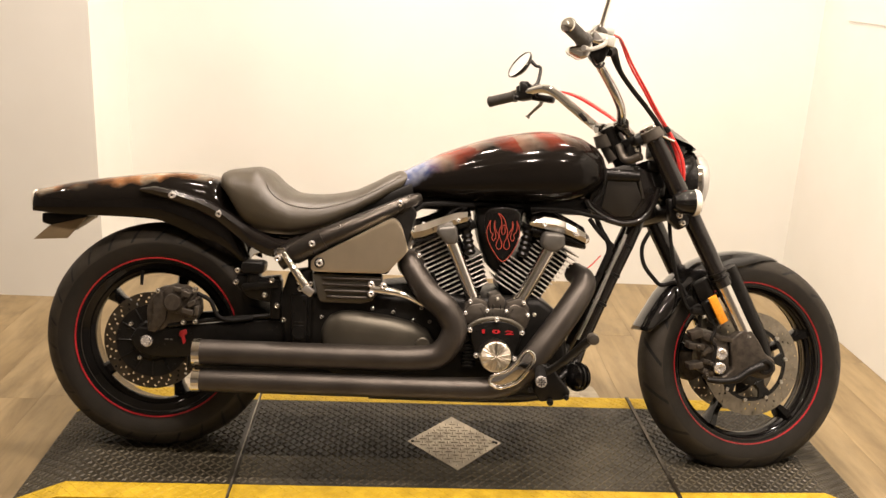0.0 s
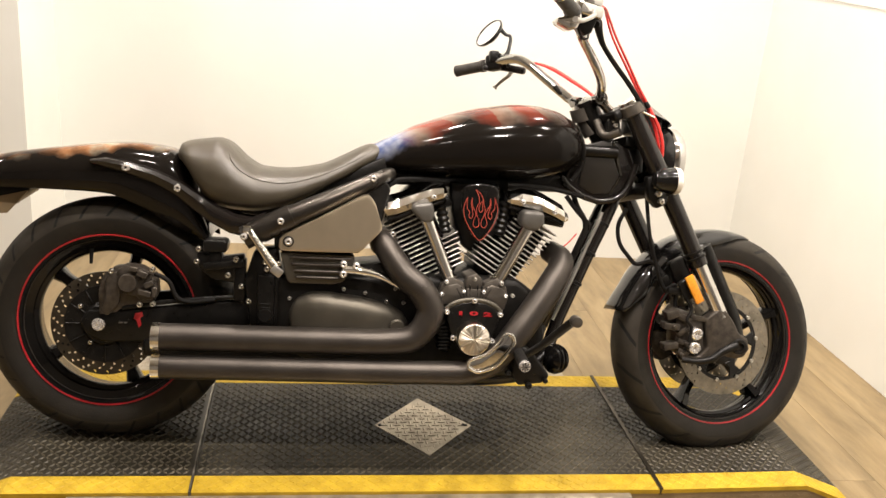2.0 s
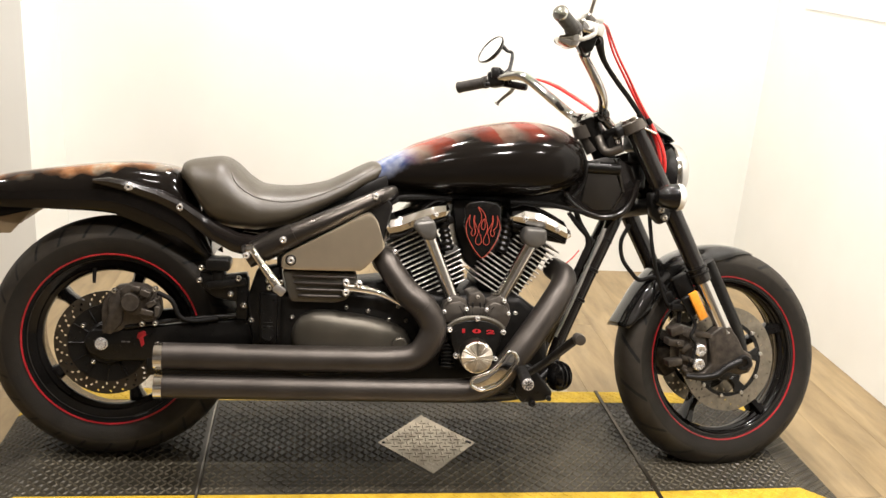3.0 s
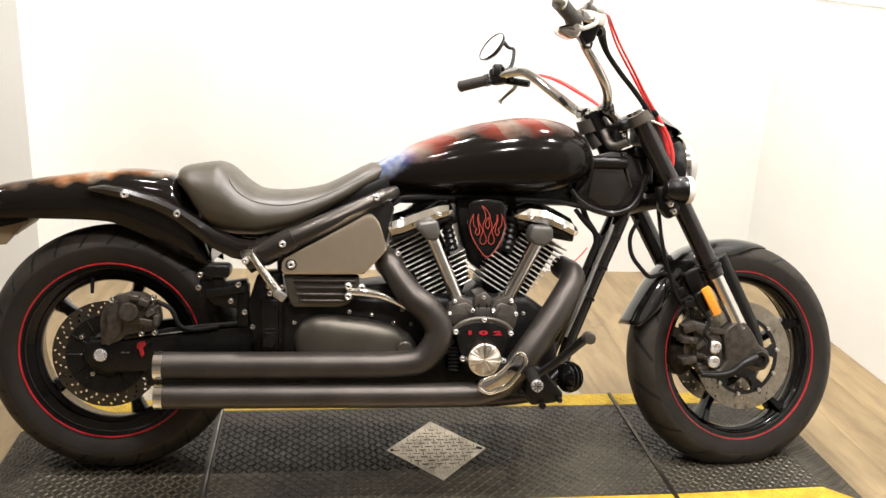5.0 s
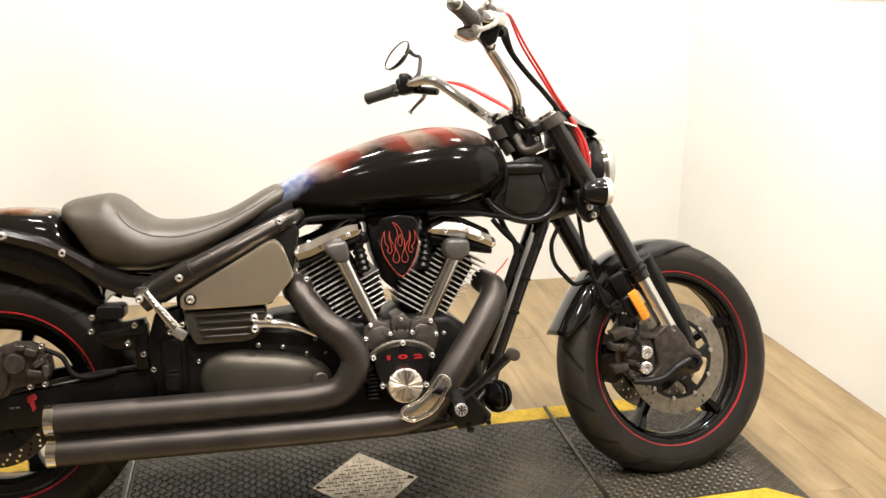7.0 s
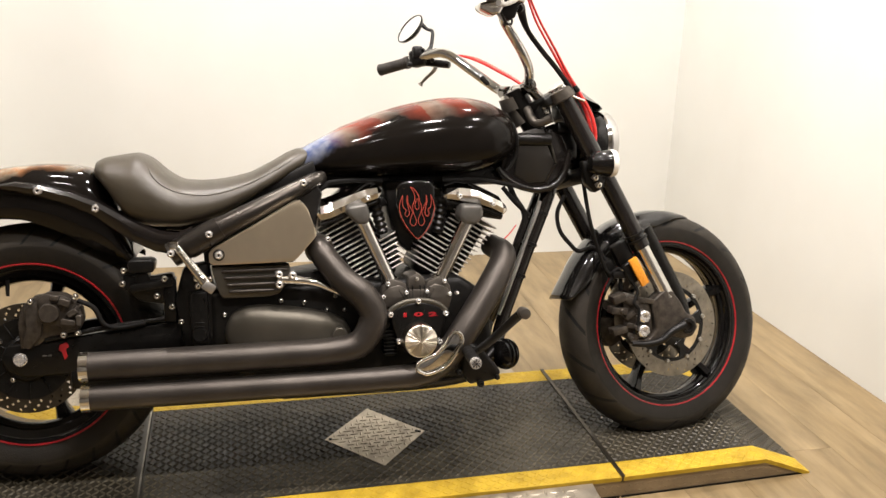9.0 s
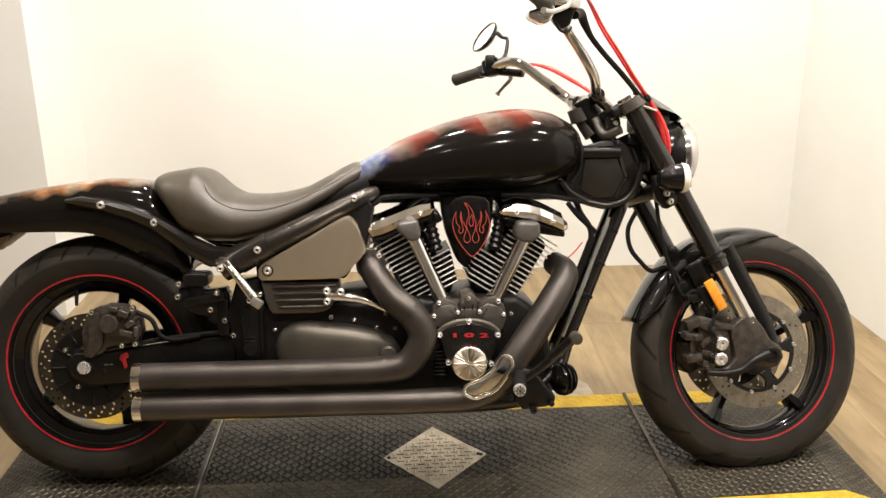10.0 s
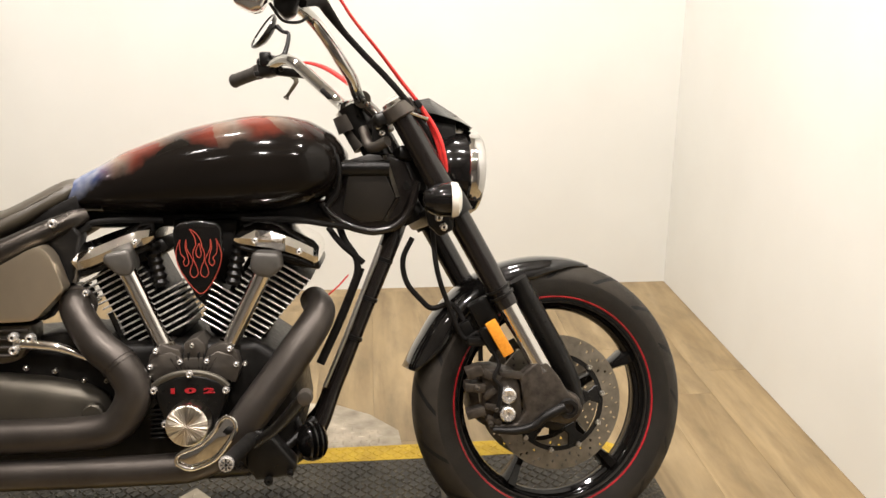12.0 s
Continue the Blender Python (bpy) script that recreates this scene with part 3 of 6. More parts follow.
def wheel(name, centre, radius, tyre_w, rim_r, rim_w, m, spokes, phase, label, slim=1.0, tread=1.0, deep=0.029):
    """Cast wheel: rim, tyre, red stripe, spokes and hub; m turns it into place."""
    c = Matrix.Translation(centre)
    hw, rw = tyre_w / 2, rim_w / 2
    prof = []
    for k in range(25):                                    # outer skin of the tyre, one bead to the other
        a = -1 + 2 * k / 24
        y = hw * math.sin(a * math.pi / 2 * 0.985) * 1.0
        crown = radius - (radius - rim_r - 0.012) * (1 - math.cos(a * math.pi / 2)) ** 1.25
        prof.append((crown, y * (1 - 0.16 * max(0, abs(a) - 0.75) / 0.25)))
    prof = [(rim_r - 0.012, -rw * 0.92)] + prof + [(rim_r - 0.012, rw * 0.92)]
    rim_prof = [(rim_r, -rw), (rim_r + 0.006, -rw + 0.005), (rim_r - 0.002, -rw + 0.012), (rim_r - 0.014, -rw + 0.024), (rim_r - 0.020, 0), (rim_r - 0.014, rw - 0.024), (rim_r - 0.002, rw - 0.012),
                (rim_r + 0.006, rw - 0.005), (rim_r, rw), (rim_r - 0.008, rw - 0.001), (rim_r - 0.011, rw - 0.008), (rim_r - deep * 0.42, rw - 0.014), (rim_r - deep * 0.50, rw - 0.032), (rim_r - deep * 0.62, 0),
                (rim_r - deep * 0.95, -rw + 0.044), (rim_r - deep, -rw + 0.036), (rim_r - deep * 0.93, -rw + 0.028), (rim_r - deep * 0.70, -rw + 0.024), (rim_r - deep * 0.66, -rw + 0.018), (rim_r - deep * 0.50, -rw + 0.014), (rim_r - 0.011, -rw + 0.008), (rim_r - 0.008, -rw + 0.001)]
    rim = part(name, moved(lathe(rim_prof, 72, closed=True), m @ c), RIMGLOSS, bike, label)
    tb = lathe(prof, 96, closed=True)
    uvl = tb.loops.layers.uv.new("UVMap")
    nprof = len(prof)
    bmesh.ops.recalc_face_normals(tb, faces=tb.faces)
    tb.verts.index_update()
    for f in tb.faces:
        js = [v.index % 96 for v in f.verts]
        wrap = max(js) - min(js) > 48
        for lp in f.loops:
            j, k = lp.vert.index % 96, lp.vert.index // 96
            lp[uvl].uv = ((j + (96 if wrap and j < 48 else 0)) / 96 * tread, k / (nprof - 1))
    moved(tb, m @ c)
    for v in tb.verts:                                     # the tread flattens where it stands on the mat
        low = (bike.matrix_world @ v.co).z
        if low < 0.001:
            side = (c.inverted() @ m.inverted() @ v.co).y / hw
            v.co += bike.matrix_world.inverted().to_3x3() @ Vector((0, 0.8 * side * (0.001 - low), 0.001 - low))
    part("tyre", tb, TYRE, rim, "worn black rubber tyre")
    for s in (-1, 1):
        part("rim_stripe", moved(lathe([(rim_r - 0.0004, s * (rw + 0.0006)), (rim_r + 0.0006, s * (rw + 0.0028)), (rim_r + 0.0030, s * (rw + 0.0036)), (rim_r + 0.0042, s * (rw + 0.001)), (rim_r - 0.0004, s * (rw - 0.003))], 96, closed=True), m @ c), RED, rim, "red pinstripe tape")
    for k in range(spokes):
        a = 2 * math.pi * (k + phase) / spokes
        dx, dz = math.cos(a), math.sin(a)
        px, pz = -dz, dx
        secs = []
        for r, w, d in ((0.045, 0.026, 0.030), (0.10, 0.016, 0.020), (rim_r - 0.065, 0.014, 0.022), (rim_r - 0.024, 0.022, 0.040)):
            w *= slim
            secs.append([(r * dx + w * u * px, d * v, r * dz + w * u * pz) for u, v in ((-1, -0.6), (-0.6, -1), (0.6, -1), (1, -0.6), (1, 0.6), (0.6, 1), (-0.6, 1), (-1, 0.6))])
        part("spoke", moved(loft(secs), m @ c), GLOSS, rim)
    part("hub", moved(lathe([(0.02, -0.07), (0.035, -0.068), (0.04, -0.05), (0.055, -0.04), (0.06, 0), (0.055, 0.04), (0.04, 0.05), (0.035, 0.068), (0.02, 0.07)], 32), m @ c), SATIN, rim)
    return rim


def brake_disc(r0, r1, y, m, thick=0.005, rows=((0.25, 26), (0.55, 26), (0.82, 26)), hole=0.0032):
    """Drilled disc: a ring with round holes cut right through it."""
    bm = bmesh.new()
    n = 26
    cell = 2 * math.pi / n
    cuts = []
    for k in range(n):
        for row, (f, cnt) in enumerate(rows):
            a = cell * (k + 0.33 * row + 0.15)
            cuts.append((r0 + (r1 - r0) * f, a))
    # ring faces from a fine polar grid; cells inside a hole are left open
    nr, na = 14, 312
    def key(i, j):
        return i * na + j % na
    open_cells = set()
    for i in range(nr):
        for j in range(na):
            r = r0 + (r1 - r0) * (i + 0.5) / nr
            a = 2 * math.pi * (j + 0.5) / na
            for cr, ca in cuts:
                da = (a - ca + math.pi) % (2 * math.pi) - math.pi
                if (r - cr) ** 2 + (da * cr) ** 2 < hole ** 2:
                    open_cells.add((i, j))
                    break
    layers = []
    for yy in (y - thick / 2, y + thick / 2):
        layers.append([bm.verts.new(((r0 + (r1 - r0) * i / nr) * math.sin(2 * math.pi * j / na), yy, (r0 + (r1 - r0) * i / nr) * math.cos(2 * math.pi * j / na))) for i in range(nr + 1) for j in range(na)])
    lo, hi = layers
    for i in range(nr):
        for j in range(na):
            if (i, j) in open_cells:
                continue
            q = (key(i, j), key(i, j + 1), key(i + 1, j + 1), key(i + 1, j))
            bm.faces.new([lo[t] for t in q])
            bm.faces.new([hi[t] for t in reversed(q)])
    for i in (0, nr):
        for j in range(na):
            a, c = key(i, j), key(i, j + 1)
            bm.faces.new((lo[a], lo[c], hi[c], hi[a]))
    bmesh.ops.delete(bm, geom=[v for v in bm.verts if not v.link_faces], context="VERTS")
    return moved(bm, m)


REAR = Matrix.Identity(4)
rw_ob = wheel("rear_wheel", (0.005, 0, RZ), 0.3185, 0.200, 0.222, 0.160, REAR, 5, 0.985, "glossy black cast rear wheel", deep=0.045)
fw_ob = wheel("front_wheel", (WX, 0, FZ), 0.317, 0.130, 0.233, 0.098, SW, 5, 0.333, "glossy black cast front wheel", 0.72, 16 / 26)
part("brake_disc", brake_disc(0.099, 0.134, -0.112, Matrix.Translation((0.005, 0, RZ))), DARKDISC, rw_ob)
for s in (-1, 1):
    part("brake_disc", brake_disc(0.108, 0.149, s * 0.062, SW @ Matrix.Translation((WX, 0, FZ))), DISC, fw_ob)

# exhaust
ex1 = [(0.70, -0.10, 0.56), (0.705, -0.17, 0.545), (0.755, -0.205, 0.478), (0.80, -0.22, 0.44), (0.825, -0.225, 0.385), (0.79, -0.225, 0.322), (0.72, -0.225, 0.306), (0.6, -0.225, 0.304), (0.35, -0.225, 0.304), (0.158, -0.225, 0.304)]
ex2 = [(1.17, -0.06, 0.535), (1.185, -0.13, 0.515), (1.145, -0.18, 0.455), (1.065, -0.22, 0.35), (1.0, -0.235, 0.272), (0.94, -0.237, 0.238), (0.85, -0.237, 0.231), (0.6, -0.237, 0.231), (0.35, -0.237, 0.232), (0.160, -0.237, 0.233)]
exhaust = part("exhaust_pipe", tube(ex1, [0.028, 0.031, 0.034, 0.035, 0.035, 0.034, 0.034, 0.034, 0.034, 0.034], 8, 24), EXHAUST, bike, "matte black exhaust pipe")
exhaust2 = part("exhaust_pipe", tube(ex2, [0.030, 0.033, 0.036, 0.037, 0.035, 0.032, 0.030, 0.030, 0.030, 0.030], 8, 24), EXHAUST, bike, "matte black exhaust pipe")
for ob, e, r in ((exhaust, ex1[-1], 0.0345), (exhaust2, ex2[-1], 0.0305)):
    ring = moved(lathe([(r - 0.006, 0), (r + 0.0015, 0), (r + 0.0015, 0.02), (r - 0.006, 0.02)], 32, closed=True), pose(e[0] - 0.018, e[1], e[2], 0, 0, -90))
    part("tip_ring", ring, CHROME, ob, "polished chrome tip ring")

PIPE = smooth_path(ex1, 8)
for k, r in ((23, 0.0362), (24, 0.0362)):
    part("pipe_joint", tube([PIPE[k] - (PIPE[k + 1] - PIPE[k]) * 0.15, PIPE[k] + (PIPE[k + 1] - PIPE[k]) * 0.15], r, 1, 28), EXHAUST, exhaust)
a, b = Vector(ex1[0]), Vector(ex1[1])
part("pipe_flange", tube([a.lerp(b, 0.55), a.lerp(b, 0.70)], 0.037, 1, 24), TAPPET, exhaust)
for q in ((0.731, -0.165, 0.547), (0.724, -0.160, 0.575)):
    part("bolt", bolt(q, 0.0075), BOLTS, exhaust)

# tank
TANK = [(0.665, 0.735, 0.800, 0.085), (0.70, 0.728, 0.818, 0.108), (0.78, 0.723, 0.858, 0.140), (0.89, 0.720, 0.898, 0.163), (1.0, 0.720, 0.924, 0.175), (1.09, 0.724, 0.932, 0.176), (1.166, 0.738, 0.920, 0.163), (1.216, 0.764, 0.893, 0.132), (1.241, 0.792, 0.866, 0.085), (1.249, 0.812, 0.848, 0.04)]


def body_sections(table, n=24, k=32, power=2.6, wide=0.42):
    secs = []
    x0, x1 = table[0][0], table[-1][0]
    for i in range(n + 1):
        x = x0 + (x1 - x0) * i / n
        lo, hi, w = between(table, x)
        mid = lo + (hi - lo) * wide
        ring = []
        for j in range(k):
            t = 2 * math.pi * j / k
            c, s = math.cos(t), math.sin(t)
            y = w * math.copysign(abs(c) ** (2 / power), c)
            z = mid + ((hi - mid) if s > 0 else (mid - lo)) * math.copysign(abs(s) ** (2 / (power if s < 0 else 2.1)), s)
            ring.append((x, y, z))
        secs.append(ring)
    return secs


tank = part("fuel_tank", loft(body_sections(TANK, 36)), TANKPAINT, bike, "glossy black tank with airbrushed flag stripes on top")
SEAT = [(0.170, 0.745, 0.765, 0.07), (0.178, 0.735, 0.779, 0.115), (0.195, 0.715, 0.787, 0.138), (0.23, 0.66, 0.793, 0.152), (0.25, 0.634, 0.796, 0.158), (0.275, 0.622, 0.797, 0.163), (0.303, 0.614, 0.783, 0.167), (0.337, 0.612, 0.752, 0.170), (0.377, 0.612, 0.729, 0.172), (0.459, 0.633, 0.727, 0.165), (0.541, 0.674, 0.743, 0.148), (0.597, 0.705, 0.770, 0.130), (0.652, 0.737, 0.798, 0.108), (0.673, 0.752, 0.803, 0.100), (0.69, 0.775, 0.798, 0.085)]
part("seat", loft(body_sections(SEAT, 60, power=3.2, wide=0.35)), VINYL, bike, "black leather-look saddle with raised back")


def on_seat(x, z, out=0.001):
    """The near flank of the saddle at x and height z."""
    lo, hi, w = between(SEAT, x)
    mid = lo + (hi - lo) * 0.35
    k = min(0.985, max(0.0, (z - mid) / (hi - mid))) ** 1.05
    return (x, -w * (1 - k * k) ** (1 / 3.2) - out, z)


SEAM = [(0.300, 0.778), (0.306, 0.752), (0.322, 0.728), (0.350, 0.708), (0.385, 0.696), (0.440, 0.692), (0.500, 0.704), (0.560, 0.727), (0.620, 0.757), (0.668, 0.786)]
seat = scene.objects["seat"]
part("seam", tube([on_seat(x, z, 0.0002) for x, z in SEAM], 0.0012, 6, 8), VINYL, seat, "stitched seam")
part("seat_pan", slab([(0.33, 0.608), (0.40, 0.600), (0.50, 0.638), (0.60, 0.688), (0.705, 0.735), (0.70, 0.772), (0.60, 0.725), (0.50, 0.678), (0.40, 0.635)], -0.108, 0.108, 0.006, 2), DULLBLACK, bike, "black seat pan")

# rear fender
FEND = [(-0.335, 0.652, 0.712, 0.085), (-0.25, 0.647, 0.732, 0.10), (-0.147, 0.647, 0.751, 0.108), (0.011, 0.642, 0.771, 0.112), (0.09, 0.612, 0.772, 0.112), (0.162, 0.572, 0.758, 0.112), (0.200, 0.555, 0.705, 0.111), (0.228, 0.542, 0.615, 0.11), (0.262, 0.526, 0.548, 0.108)]
secs = []
for i in range(41):
    x = FEND[0][0] + (FEND[-1][0] - FEND[0][0]) * i / 40
    lo, hi, w = between(FEND, x)
    ring = []
    for j in range(21):
        t = math.pi * j / 20
        c, s = math.cos(t), math.sin(t)
        ring.append((x, w * math.copysign(abs(c) ** 0.5, c), lo + (hi - lo) * abs(s) ** 0.62))
    secs.append(ring)
fender = part("rear_fender", loft(secs, caps=False, closed=False), FENDERPAINT, bike, "long black rear fender with airbrushed flames on top")
mod = fender.modifiers.new("thick", "SOLIDIFY")
mod.thickness = 0.006

# engine block
part("crankcase", slab([(0.43, 0.28), (0.43, 0.46), (0.70, 0.47), (0.80, 0.47), (1.06, 0.47), (1.13, 0.42), (1.15, 0.27), (1.08, 0.20), (0.70, 0.19), (0.55, 0.22)], -0.17, 0.17, 0.02, 3), CASE, bike, "dark engine case")


def cylinder_fins(base, way, inner, n=15):
    """Finned barrel; the fins reach further on the inner side low down, and stop short of the intake above."""
    d = Vector((way[0], 0, way[1])).normalized()
    side = Vector((d.z, 0, -d.x))
    mm = Matrix(((side.x, 0, d.x, base[0]), (0, 1, 0, -0.01), (side.z, 0, d.z, base[1]), (0, 0, 0, 1)))
    cyl = part("cylinder", moved(box(0.118, 0.200, 0.20, (inner * 0.008, 0, 0.12), 0.02, 3), mm), DULLBLACK, bike)
    for k in range(n):
        a = 0.043 + 0.0130 * k
        outer_s, inner_s = 0.040 + 0.17 * (a - 0.05), (0.086 + 0.25 * (a - 0.05) if a < 0.128 else 0.055)
        lo, hi = (-outer_s, inner_s) if inner > 0 else (-inner_s, outer_s)
        q = Vector((base[0], -0.012, base[1])) + d * a + side * (lo + hi) / 2
        bm = box(hi - lo, 0.236, 0.0038, (0, 0, 0), 0.0012, 1)
        for f in bm.faces:
            if abs(f.normal.z) < 0.9:
                f.material_index = 1
        m = Matrix(((side.x, 0, d.x, q.x), (0, 1, 0, q.y), (side.z, 0, d.z, q.z), (0, 0, 0, 1)))
        part("fin", moved(bm, m), [DULLBLACK, FINEDGE], cyl, smooth=False)
    return cyl


cylinder_fins((0.862, 0.43), (-0.45, 0.89), 1)
cylinder_fins((0.99, 0.43), (0.53, 0.85), -1)
part("intake_manifold", slab([(0.878, 0.714), (1.018, 0.714), (1.005, 0.62), (0.975, 0.545), (0.948, 0.522), (0.92, 0.545), (0.892, 0.62)], -0.075, 0.06, 0.012, 2), DULLBLACK, bike, "black intake body between the cylinders")
ROCKERS = (([(0.700, 0.632, 0.655), (0.709, 0.616, 0.672), (0.737, 0.623, 0.681), (0.762, 0.633, 0.691), (0.792, 0.648, 0.701), (0.826, 0.660, 0.712), (0.852, 0.670, 0.712), (0.862, 0.680, 0.700)], ((0.826, 0.676),)),
           ([(1.020, 0.672, 0.690), (1.030, 0.664, 0.704), (1.062, 0.657, 0.710), (1.094, 0.652, 0.707), (1.122, 0.645, 0.697), (1.152, 0.634, 0.682), (1.178, 0.622, 0.668), (1.188, 0.628, 0.654)], ((1.062, 0.674), (1.150, 0.650))))
for bar, bolts in ROCKERS:
    secs = []
    for i, (x, lo, hi) in enumerate(bar):
        d, h = 0.004 * (i % 2), hi - lo
        secs.append([(x, -0.148, lo), (x, -0.160 + d, lo + 0.10 * h), (x, -0.163 + d, lo + 0.38 * h), (x, -0.150 + d, lo + 0.70 * h), (x, -0.118, hi), (x, 0.08, hi), (x, 0.11, lo + 0.5 * h), (x, 0.11, lo)])
    cov = part("rocker_cover", loft(secs), ROCKER, bike, "faceted chrome rocker cover", smooth=False)
    for x, z in bolts:
        part("bolt", bolt((x, -0.164, z), 0.0066), BOLTS, cov)
    part("head_gasket", tube([(x, -0.147, lo - 0.005) for x, lo, hi in bar[1:-1]], 0.005, 3, 10), SATIN, cov)

# rear hub, calliper and swingarm
rc = Matrix.Translation((0.005, 0, RZ))
carrier = part("disc_carrier", moved(lathe([(0.02, -0.128), (0.05, -0.126), (0.058, -0.116), (0.100, -0.118), (0.100, -0.106), (0.02, -0.10)], 48), rc), SATIN, rw_ob, "ribbed black disc carrier")
for k in range(12):
    a = 2 * math.pi * k / 12
    part("carrier_rib", moved(box(0.004, 0.004, 0.044, (0.076 * math.sin(a), -0.119, 0.076 * math.cos(a)), 0.002, 1, (0, math.degrees(a), 0)), rc), SATIN, rw_ob)
for x, w in ((0.046, 0.010), (0.058, 0.008)):
    part("embossed_bar", box(w, 0.002, 0.004, (x, -0.1355, 0.318), 0.0006, 1), CAPGREY, bike)
nut = part("axle_nut", moved(lathe([(0.010, -0.149), (0.0125, -0.149), (0.0135, -0.146), (0.0135, -0.139), (0.016, -0.138), (0.016, -0.12)], 24), Matrix.Translation((-0.008, 0, RZ + 0.002))), BOLTS, rw_ob, "steel axle nut")
part("axle_end", moved(lathe([(0.002, -0.144), (0.0095, -0.144), (0.010, -0.12)], 24), Matrix.Translation((-0.008, 0, RZ + 0.002))), SATIN, nut)
for s in (-1, 1):
    arm = part("swingarm", slab([(-0.055, 0.318), (-0.04, 0.285), (0.0, 0.265), (0.10, 0.268), (0.34, 0.30), (0.42, 0.31), (0.43, 0.375), (0.38, 0.392), (0.25, 0.375), (0.05, 0.352), (-0.035, 0.348)], s * 0.118 - 0.016, s * 0.118 + 0.016, 0.008, 3), SATIN, bike, "black box-section swingarm")
    if s < 0:
        part("red_mark", slab([(0.081, 0.343), (0.098, 0.348), (0.102, 0.336), (0.094, 0.331), (0.098, 0.313), (0.090, 0.305), (0.085, 0.325), (0.078, 0.329)], -0.1375, -0.1335, 0.0015, 1), RED, arm, "small red painted mark")
part("swingarm_strap", tube([(0.05, -0.137, 0.356), (0.16, -0.137, 0.375), (0.25, -0.137, 0.386), (0.36, -0.137, 0.395)], 0.006, 6, 10), SATIN, bike)

cal = part("rear_caliper", slab([(0.004, 0.440), (0.030, 0.462), (0.06, 0.465), (0.10, 0.458), (0.130, 0.436), (0.138, 0.40), (0.125, 0.372), (0.06, 0.364), (0.035, 0.345), (-0.005, 0.338), (-0.008, 0.40)], -0.140, -0.10, 0.003, 2), BRONZE, bike, "dark bronze rear brake calliper")
part("piston_cap", moved(lathe([(0.004, -0.172), (0.021, -0.172), (0.024, -0.168), (0.024, -0.14)], 28), Matrix.Translation((0.068, 0, 0.425))), BRONZE, cal)
part("caliper_body", slab([(0.040, 0.455), (0.058, 0.470), (0.098, 0.466), (0.120, 0.452), (0.137, 0.428), (0.140, 0.402), (0.126, 0.385), (0.098, 0.380), (0.088, 0.392), (0.050, 0.398)], -0.160, -0.11, 0.003, 2), BRONZE, cal)
for k in range(4):
    part("cooling_rib", box(0.004, 0.012, 0.030, (0.100 + 0.010 * k, -0.164, 0.448 - 0.006 * k), 0.001, 1, (0, 35, 0)), BRONZE, cal)
for q, sz, tn in (((0.104, 0.449), (0.026, 0.024, 0.016), 20), ((0.120, 0.424), (0.024, 0.026, 0.014), -30), ((0.110, 0.402), (0.032, 0.028, 0.014), 12), ((0.082, 0.461), (0.020, 0.022, 0.012), 5), ((0.134, 0.405), (0.012, 0.030, 0.026), 0)):
    part("caliper_lug", box(*sz, (q[0], -0.164, q[1]), 0.0018, 1, (0, tn, 0)), BRONZE, cal)
part("mounting_arm", slab([(0.010, 0.432), (0.028, 0.452), (0.050, 0.448), (0.050, 0.405), (0.044, 0.368), (0.018, 0.338), (-0.002, 0.345), (0.012, 0.39)], -0.152, -0.138, 0.004, 2), BRONZE, cal)
for q in ((0.098, 0.372), (0.128, 0.462), (0.03, 0.455), (0.13, 0.375)):
    part("bolt", bolt((q[0], -0.168, q[1]), 0.007), STEEL, cal)
part("brake_hose", tube([(0.13, -0.15, 0.45), (0.165, -0.15, 0.43), (0.185, -0.148, 0.39), (0.22, -0.145, 0.378), (0.28, -0.14, 0.385)], 0.006, 8, 10), RUBBER, bike, "black rubber brake hose")
part("valve_stem", tube([(-0.045, -0.055, 0.495), (-0.045, -0.06, 0.455)], [0.006, 0.004], 1, 10), RUBBER, rw_ob)
for q in ((-0.055, 0.355), (-0.03, 0.262)):
    part("bolt", bolt((q[0], -0.120, q[1]), 0.006), STEEL, rw_ob)

# fender struts, tail and number plate
RAIL = [(-0.035, 0.722, 0.006, -0.118), (0.0, 0.720, 0.014, -0.12), (0.053, 0.711, 0.017, -0.122), (0.12, 0.692, 0.017, -0.124), (0.179, 0.666, 0.019, -0.127), (0.225, 0.636, 0.022, -0.135), (0.27, 0.607, 0.024, -0.15), (0.32, 0.585, 0.025, -0.17), (0.37, 0.578, 0.027, -0.185), (0.41, 0.592, 0.029, -0.195)]
for s in (-1, 1):
    secs = []
    for i, (x, z, w, y) in enumerate(RAIL):
        a, b = RAIL[max(i - 1, 0)], RAIL[min(i + 1, len(RAIL) - 1)]
        d = Vector((b[0] - a[0], b[1] - a[1])).normalized()
        nx, nz = -d.y, d.x
        secs.append([(x + nx * w * u, s * (-y + t), z + nz * w * u) for u, t in ((1, -0.012), (0.75, 0.004), (0.2, 0.010), (-0.5, 0.006), (-1, -0.004), (-1, -0.016))])
    rail = part("fender_strut", loft(secs), FORKB, bike, "dark bronze fender strut")
    for x, z in ((0.053, 0.711), (0.179, 0.666)):
        part("bolt", moved(bolt((x, 0, z), 0.010), Matrix.Translation((0, s * 0.130, 0)) @ Matrix.Scale(-s, 4, (0, 1, 0))), BOLTS, rail, "chrome bolt")
tail = part("tail_lamp", slab([(-0.345, 0.66), (-0.347, 0.70), (-0.334, 0.712), (-0.326, 0.66)], -0.07, 0.07, 0.006, 2), LENS, bike, "pale tail lamp lens set in the fender end")
